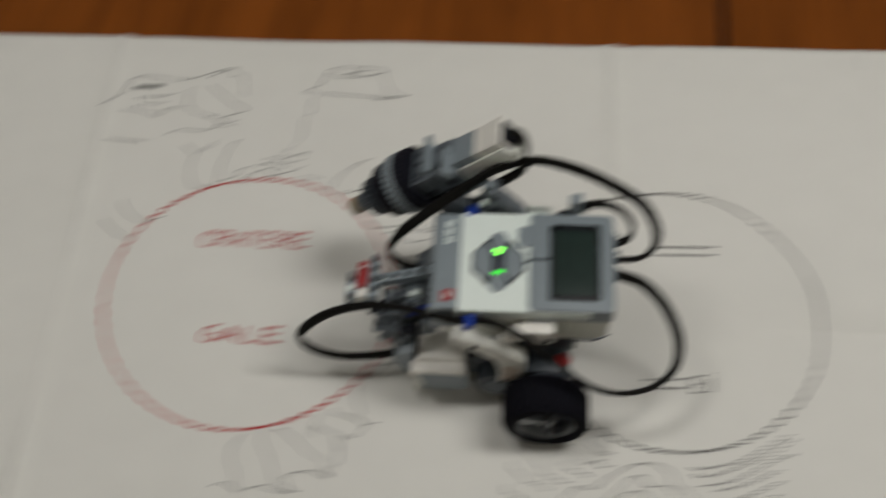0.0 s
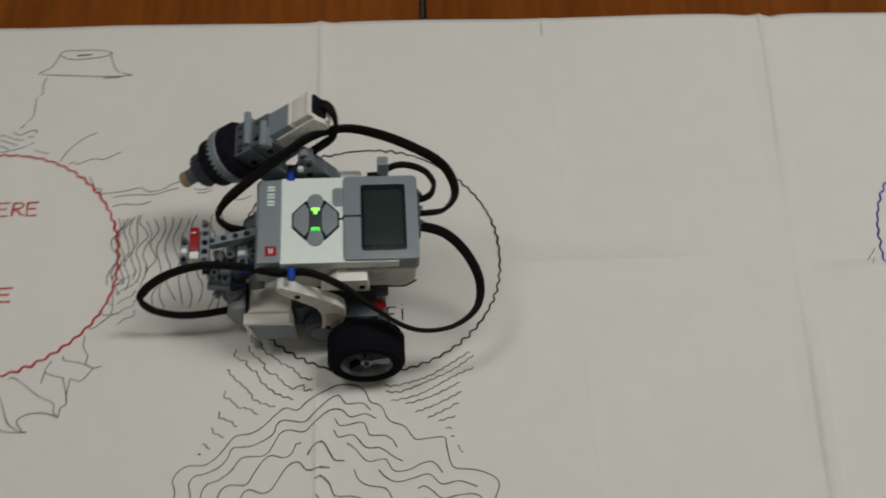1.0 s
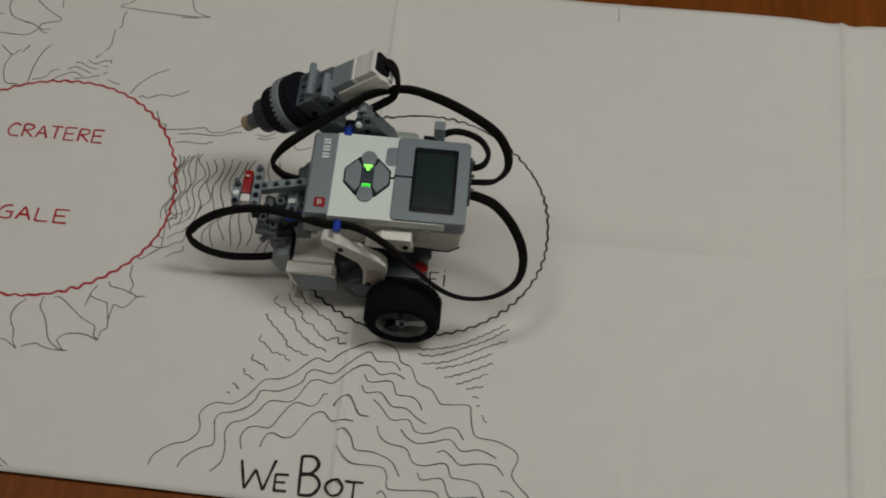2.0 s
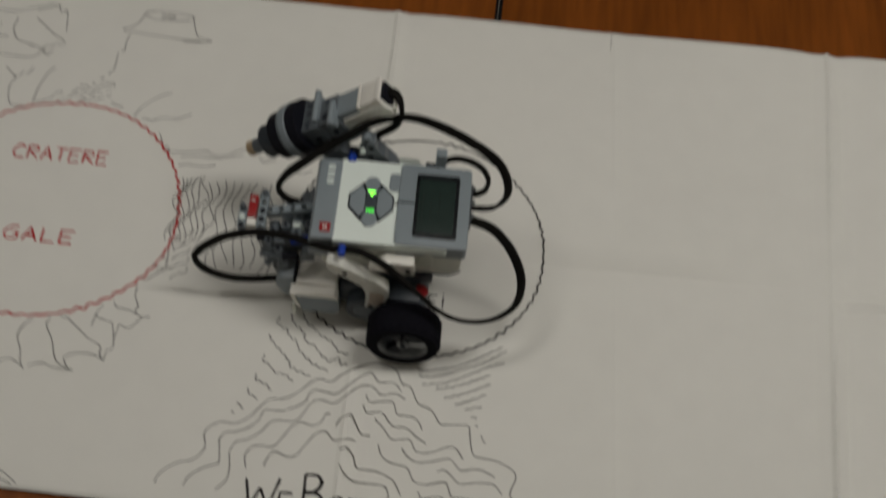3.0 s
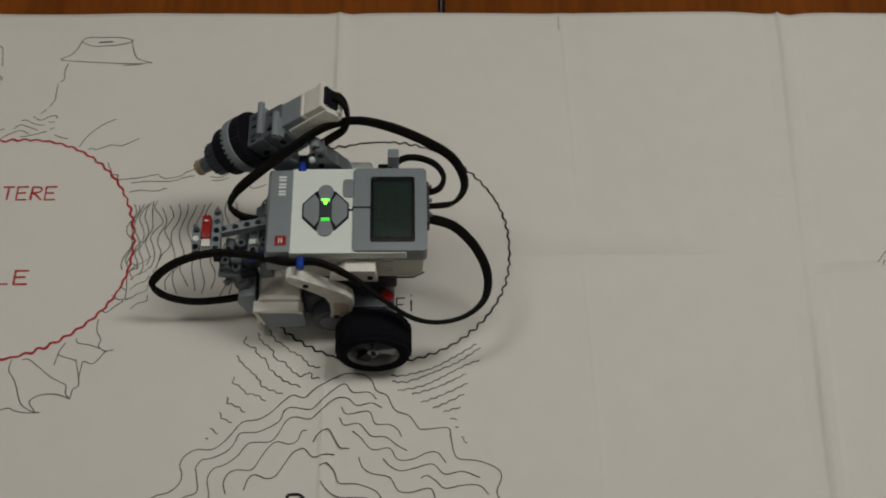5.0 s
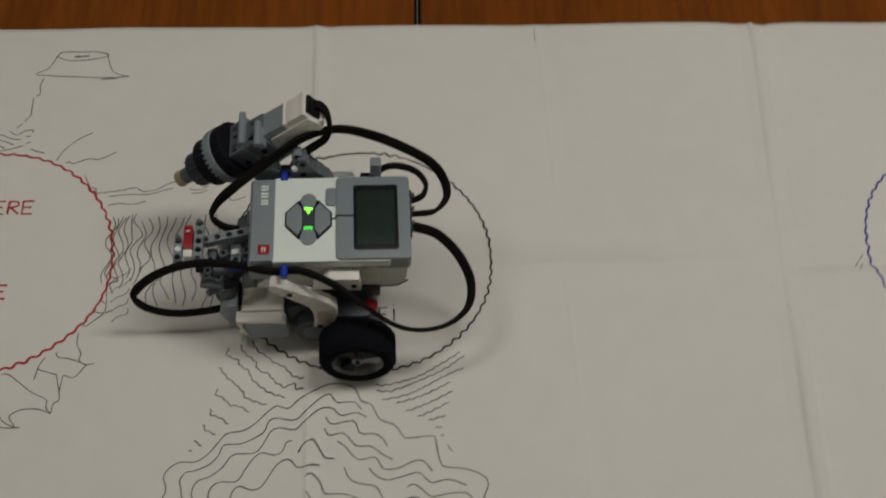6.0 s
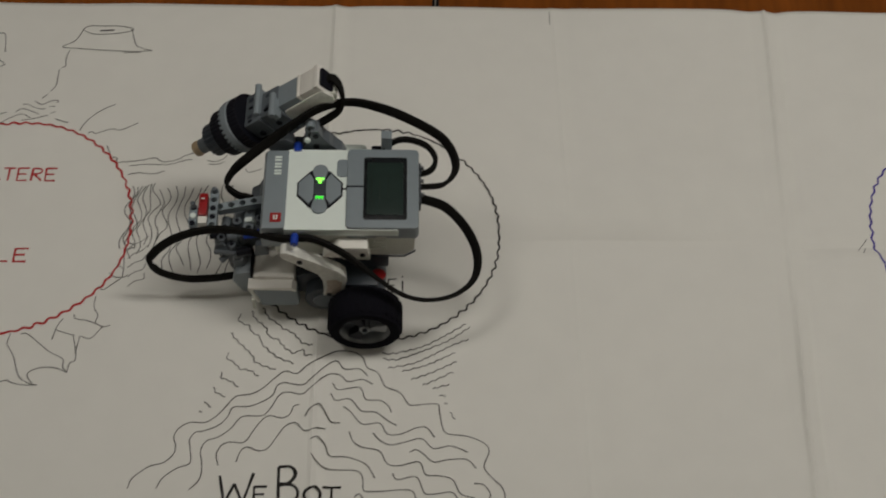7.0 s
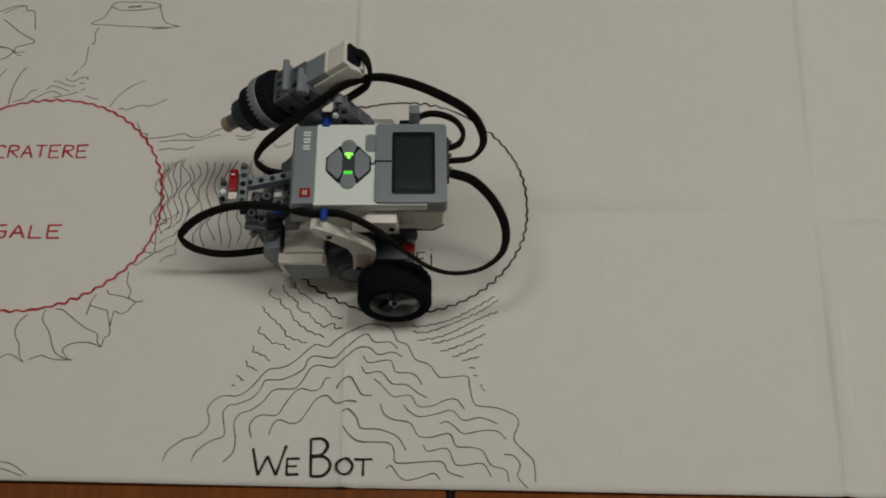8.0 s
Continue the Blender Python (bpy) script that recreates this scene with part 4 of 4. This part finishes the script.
rpart("sensor_cap", prism([(-0.018, 0.060), (-0.018, 0.070), (-0.011, 0.072), (-0.010, 0.080), (-0.001, 0.081), (-0.001, 0.060)], 0.048, 0.062, "y", 0.0015), SHADE_GREY, nose)
rpart("angle_piece", prism([(-0.032, 0.044), (-0.030, 0.056), (-0.024, 0.058), (-0.019, 0.048), (-0.024, 0.040)], 0.006, 0.014, "y", 0.002), SHADE_GREY, nose)
rpart("angle_piece", prism([(-0.034, 0.020), (-0.030, 0.052), (-0.022, 0.054), (-0.020, 0.022)], 0.004, 0.020, "y", 0.002), SHADE_GREY, nose)
rpart("axle", rod((-0.044, 0.0075, 0.060), (-0.028, 0.006, 0.060), 0.0018), SHADE_GREY, nose)
rpart("blue_pin", rod((-0.021, 0.0125, 0.0755), (-0.007, 0.0150, 0.0755), 0.0032), BLUE, nose, "blue connector pin")
rpart("axle", rod((-0.026, 0.002, 0.068), (-0.015, 0.004, 0.068), 0.0033), BLACK, nose)
rpart("cross_axle", rod((-0.048, 0.018, 0.066), (-0.006, 0.024, 0.066), 0.0026), BLACK, nose)
rpart("cross_axle", rod((-0.040, 0.004, 0.052), (-0.012, 0.030, 0.060), 0.0026), SHADE_GREY, nose)
rpart("cross_axle", rod((-0.044, 0.024, 0.050), (-0.044, 0.024, 0.073), 0.0024), SHADE_GREY, nose)
for px, py, pz in ((-0.036, 0.0225, 0.0725), (-0.027, 0.0275, 0.0735), (-0.0245, 0.0175, 0.0715), (-0.0385, 0.0150, 0.0690), (-0.0305, 0.0105, 0.0665), (-0.0095, 0.0285, 0.0760)):
    bush = rpart("bushing", rod((px, py, pz - 0.010), (px, py, pz), 0.0034, segments=12), SHADE_GREY, nose)
    rpart("axle_end", rod((px, py, pz - 0.002), (px, py, pz + 0.0016), 0.0016, segments=8), BLACK, bush)
rpart("toggle_joint", prism([(-0.046, 0.052), (-0.043, 0.064), (-0.037, 0.067), (-0.033, 0.060), (-0.038, 0.050)], 0.010, 0.0165, "y", 0.0012), SHADE_GREY, nose)
rpart("toggle_joint", prism([(-0.014, 0.056), (-0.012, 0.070), (-0.005, 0.073), (-0.002, 0.058)], 0.006, 0.0125, "y", 0.0012), SHADE_GREY, nose)
rpart("front_peg", rod((-0.0595, 0.0335, 0.080), (-0.0595, 0.0335, 0.0885), 0.0019, segments=8), SHADE_GREY, nose)
rpart("front_peg", rod((-0.0447, 0.0485, 0.080), (-0.0447, 0.0485, 0.0865), 0.0019, segments=8), SHADE_GREY, nose)
rpart("white_pin", prism([(-0.0215, 0.0745), (-0.0155, 0.0760), (-0.0105, 0.0660), (-0.0140, 0.0620)], 0.0255, 0.0300, "y", 0.001), WHITE, nose)
rpart("caster", rod((-0.030, 0.030, 0.012), (-0.030, 0.030, 0.036), 0.010), DARK_GREY, nose)
ball = bmesh.new()
bmesh.ops.create_uvsphere(ball, u_segments=20, v_segments=12, radius=0.0088, matrix=Matrix.Translation((-0.030, 0.030, 0.0092)))
rpart("caster_ball", ball, STEEL, nose, "steel caster ball")

# drill arm that slants down towards the nose
TIP, HEEL = Vector((-0.0655, 0.101, 0.0665)), Vector((0.0475, 0.101, 0.158))
AX = (HEEL - TIP).normalized()
ARM = Matrix.Translation(TIP) @ Matrix(((AX.x, 0, -AX.z, 0), (0, 1, 0, 0), (AX.z, 0, AX.x, 0), (0, 0, 0, 1)))
SPIN = ARM @ pose(0, 0, 0, 0, 90, 0)


def along(bm):
    bmesh.ops.transform(bm, matrix=ARM, verts=bm.verts)
    return bm


arm = rpart("drill_arm", along(box(0.064, 0.118, -0.0104, 0.0104, -0.0125, 0.0080, 0.0012)), MID_GREY, robot, "slanting grey and white motor with gears and a tan tip")
rpart("motor_collar", along(box(0.1165, 0.1190, -0.0108, 0.0108, -0.0135, 0.0086, 0.0008)), WARM_WHITE, arm)
rpart("motor_shell", along(box(0.1191, 0.1370, -0.0104, 0.0104, -0.0135, 0.0080, 0.0012)), WARM_WHITE, arm, "white motor end")
rpart("shell_rim", along(box(0.1330, 0.1375, -0.0109, 0.0109, -0.0138, 0.0088, 0.0008)), WARM_WHITE, arm)
rpart("motor_skirt", along(prism([(0.0935, -0.0125), (0.0990, 0.0016), (0.1368, 0.0030), (0.1392, -0.0080), (0.1340, -0.0150), (0.1050, -0.0160)], -0.0119, 0.0119, "y", 0.001)), WORN_WHITE, arm)
rpart("motor_socket", along(box(0.1367, 0.1402, -0.0078, 0.0078, -0.008, 0.0062, 0.001)), BLACK, arm, "dark cable socket")
rpart("socket_flap", along(prism([(0.1367, -0.0140), (0.1415, -0.010), (0.1415, -0.007), (0.1367, -0.005)], -0.0095, 0.0095, "y", 0.0008)), CREAM, arm)
rpart("gear_frame", along(box(0.0640, 0.080, -0.0150, 0.0150, -0.0090, 0.0100, 0.0015)), SHADE_GREY, arm, "grey gear housing")
rpart("gear_frame", along(box(0.080, 0.0975, -0.0135, 0.0110, -0.0095, 0.0092, 0.0015)), SHADE_GREY, arm, "grey gear housing")
# black block added for the shade on the housing's lower side
rpart("gear_frame_shade", along(box(0.0642, 0.0960, -0.0140, 0.0120, -0.0170, -0.0096, 0.0015)), BLACK, arm)
for u, v0, v1 in ((0.0785, -0.0110, 0.0185), (0.0950, -0.0205, 0.0015)):
    rpart("rib", along(rod((u, v0, 0.0115), (u, v1, 0.0115), 0.0027, segments=12)), MID_GREY, arm)
    rpart("rib_foot", along(box(u - 0.0025, u + 0.0025, v0 + 0.002, v1 - 0.004, 0.004, 0.0115, 0.0006)), MID_GREY, arm)
for u, v, w in ((0.0695, -0.0075, 0.0100), (0.0870, -0.0055, 0.0092), (0.0695, 0.009, 0.0100), (0.0870, 0.006, 0.0092)):
    rpart("pin_hole", along(box(u - 0.0022, u + 0.0022, v - 0.0018, v + 0.0018, w - 0.0006, w + 0.0003, 0.0003)), DARK_GREY, arm)
for u, v in ((0.0735, 0.0010), (0.0735, -0.0120), (0.0900, -0.0085)):
    rpart("slot", along(box(u - 0.0052, u - 0.0012, v - 0.0011, v + 0.0011, 0.0088, 0.0104, 0.0002)), BLACK, arm)
for u, v in ((0.0715, -0.0161), (0.0880, -0.0138)):
    rpart("pin_hole", along(rod((u, v, -0.004), (u, v + 0.0015, -0.004), 0.0025, rim=0.0001)), BLACK, arm)
rpart("turntable_disc", cog(SPIN @ Matrix.Translation((0, 0, 0.0542)), 0.0214, 0.0096, 40, 0.0004), BLACK, arm, "black turntable disc with a toothed edge")
crown = rpart("crown_gear", lathe([(0.0150, 0.0472), (0.0206, 0.0472), (0.0218, 0.0482), (0.0218, 0.0534), (0.0211, 0.0541), (0.0150, 0.0541)], SPIN, 48), MID_GREY, arm, "grey crown gear ring")
for k in range(32):
    tooth = box(-0.0011, 0.0011, 0.0186, 0.0214, 0.0454, 0.0476, 0.0004)
    bmesh.ops.transform(tooth, matrix=SPIN @ Matrix.Rotation(2 * math.pi * k / 32, 4, "Z"), verts=tooth.verts)
    rpart("tooth", tooth, MID_GREY, crown)
rpart("gear", cog(SPIN @ Matrix.Translation((0, 0, 0.0340)), 0.0190, 0.0130, 36, 0.0003), BLACK, arm, "black gear")
rpart("gear", cog(SPIN @ Matrix.Translation((0, 0, 0.0195)), 0.0136, 0.0135, 20, 0.0008), DARK_GREY, arm, "small dark gear")
rpart("bushing", rod(ARM @ Vector((0.0065, 0, 0)), ARM @ Vector((0.0270, 0, 0)), 0.0062), SHADE_GREY, arm)
rpart("axle", rod(ARM @ Vector((0.001, 0, 0)), ARM @ Vector((0.065, 0, 0)), 0.0024), DARK_GREY, arm)
rpart("tan_tip", lathe([(0.0028, 0), (0.0062, 0.0004), (0.0066, 0.0022), (0.0058, 0.0045), (0.0063, 0.0068), (0.0028, 0.0072)], SPIN, 24), TAN, arm, "tan bushing at the tip")

# brackets that carry the arm on the far side of the brick
bracket = rpart("arm_bracket", prism([(0.0215, 0.086), (0.0215, 0.0985), (0.0250, 0.1045), (0.0262, 0.1100), (0.0290, 0.1110), (0.0300, 0.1225), (0.0365, 0.1225), (0.0382, 0.1130), (0.0440, 0.1085), (0.0465, 0.1020), (0.0530, 0.0970), (0.0565, 0.086)], 0.0765, 0.0880, "y", 0.0012), SHADE_GREY, robot, "grey bracket")
rpart("bracket_lug", prism([(-0.0050, 0.0985), (0.0, 0.1075), (0.0100, 0.1110), (0.0165, 0.1060), (0.0170, 0.0890), (0.0050, 0.0870)], 0.0775, 0.0880, "y", 0.0025), SHADE_GREY, bracket)
for hx, hz in ((0.0335, 0.1165), (0.0335, 0.1045), (0.0425, 0.0990), (0.0490, 0.0925)):
    rpart("pin_hole", rod((hx, 0.0758, hz), (hx, 0.0768, hz), 0.0023, rim=0.0001), BLACK, bracket)
rpart("white_pin", rod((0.0272, 0.0745, 0.1125), (0.0272, 0.0775, 0.1125), 0.0024), WHITE, bracket)
rpart("bracket_link", box(0.0100, 0.0300, 0.0830, 0.0900, 0.0880, 0.1000, 0.002), DARK_GREY, bracket)
rpart("bracket_arm", studless_beam((0.006, 0.0905, 0.103), (0.024, 0.0905, 0.121), (0, 1, 0), 4), MID_GREY, bracket)
rpart("bracket_arm", studless_beam((0.0295, 0.083, 0.122), (0.0295, 0.083, 0.106), (0, 1, 0), 3), MID_GREY, bracket)
rpart("bracket_foot", box(0.000, 0.048, 0.072, 0.080, 0.070, 0.087, 0.002), DARK_GREY, bracket)
rpart("far_connector", prism(rounded(0.0465, 0.0720, 0.0735, 0.0915, 0.004), 0.078, 0.088, "z", 0.0012), WHITE, robot, "white connector beyond the brick")
rpart("upright_peg", box(0.0835, 0.0918, 0.0745, 0.0825, 0.062, 0.1175, 0.0012), MID_GREY, robot, "grey upright peg")
rpart("peg_arm", box(0.0760, 0.0838, 0.0745, 0.0800, 0.096, 0.1015, 0.001), BLACK, robot)

# cables: the broad sides lean outwards in the loops behind the brick
def leaning(cx, cy, amount):
    def up(c):
        k = amount * min(1, max(0, (c.x - 0.06) / 0.04))
        out = Vector((c.x - cx, c.y - cy, 0)).normalized() * k
        turn = 0.9 * min(1, max(0, (0.02 - c.x) / 0.03)) * min(1, max(0, (c.z - 0.092) / 0.012)) if cy > 0.05 else 0.0
        return out + Vector((-0.7 * turn, 0.6 * turn, 0.85 - 0.3 * turn))
    return up


rpart("cable", flat_cable([(0.111, 0.0370, 0.090), (0.118, 0.0368, 0.090), (0.1342, 0.0351, 0.082), (0.1499, 0.0269, 0.066), (0.1591, 0.0117, 0.052), (0.1563, -0.0071, 0.046), (0.1403, -0.0225, 0.047), (0.1186, -0.0298, 0.052), (0.0981, -0.0291, 0.061), (0.0739, -0.0211, 0.080), (0.054, -0.0125, 0.093), (0.032, -0.0042, 0.097), (0.010, -0.0035, 0.096), (-0.016, 0.0055, 0.091), (-0.045, 0.0125, 0.083), (-0.070, 0.0125, 0.073), (-0.088, 0.0105, 0.0585), (-0.0955, 0.0075, 0.046), (-0.089, 0.0050, 0.0335), (-0.070, 0.0038, 0.0260), (-0.048, 0.0062, 0.0235), (-0.028, 0.0095, 0.024)], up=leaning(0.100, 0.000, 0.62)), CABLE, robot, "flat black cable")
rpart("cable", flat_cable([(0.111, 0.0495, 0.090), (0.118, 0.0485, 0.091), (0.132, 0.0490, 0.094), (0.1405, 0.058, 0.098), (0.1395, 0.069, 0.104), (0.130, 0.0792, 0.113), (0.110, 0.0862, 0.123), (0.085, 0.0918, 0.132), (0.060, 0.0930, 0.138), (0.036, 0.0875, 0.136), (0.012, 0.0795, 0.122), (-0.012, 0.070, 0.106), (-0.029, 0.0615, 0.094), (-0.0355, 0.053, 0.086), (-0.028, 0.0475, 0.080), (-0.016, 0.0465, 0.076)], up=leaning(0.095, 0.065, 0.5)), CABLE, robot, "flat black cable")
rpart("cable", flat_cable([(0.111, 0.0620, 0.090), (0.117, 0.0615, 0.091), (0.1235, 0.064, 0.094), (0.1255, 0.0710, 0.098), (0.119, 0.0785, 0.103), (0.106, 0.0815, 0.107), (0.094, 0.0800, 0.107), (0.082, 0.0745, 0.100), (0.074, 0.075, 0.090)], 0.0052, 0.0036), CABLE, robot, "flat black cable")
rpart("cable", flat_cable([ARM @ Vector((0.137, 0, 0)), ARM @ Vector((0.1440, 0, -0.001)), (0.0525, 0.0965, 0.152), (0.0545, 0.092, 0.142), (0.0515, 0.090, 0.132), (0.0440, 0.0885, 0.125), (0.0350, 0.0865, 0.119)], 0.0062, 0.0032, (0, 1, 0.3)), CABLE, robot, "flat black cable")


# ---- what moves: the robot rolls back on to its circle, its lamps blink ----
def motions():
    rolls = [(0, -0.0865, 0.0097), (0.1, -0.057, 0.008), (0.2, -0.031, 0.005), (0.3, -0.012, 0.006), (0.4, 0.010, 0.003), (0.5, 0.007, 0.003), (0.6, 0.002, 0.002), (0.7, -0.002, 0), (0.8, 0, -0.003), (1, 0, 0), (8, 0, 0)]
    walk(robot, [(t, Matrix.Translation(BASE + Vector((dx, dy, 0)))) for t, dx, dy in rolls])
    for ob, at in wheels:
        walk(ob, [(t, Matrix.Translation(at) @ pose(0, 0, 0, 0, math.degrees(dx / 0.028), 0)) for t, dx, dy in rolls])
    lit = [(0, 0.05), (0.65, 1.06), (1.63, 1.83), (1.93, 2.07), (2.65, 2.84), (2.94, 3.07), (3.67, 3.84), (3.94, 4.07), (4.7, 4.84), (4.94, 5.07), (5.72, 5.85), (5.94, 6.07), (6.74, 6.85), (6.94, 7.07), (7.75, 7.85), (7.95, 8)]
    for ob, at in lamps:
        rows = []
        for on, off in lit:
            if on > 0:
                rows += [(on - 0.034, -0.004), (on, 0)]
            else:
                rows.append((0, 0))
            rows += [(off, 0), (off + 0.034, -0.004)] if off < 8 else [(8, 0)]
        walk(ob, [(t, Matrix.Translation(at + Vector((0, 0, dz)))) for t, dz in rows])


motions()
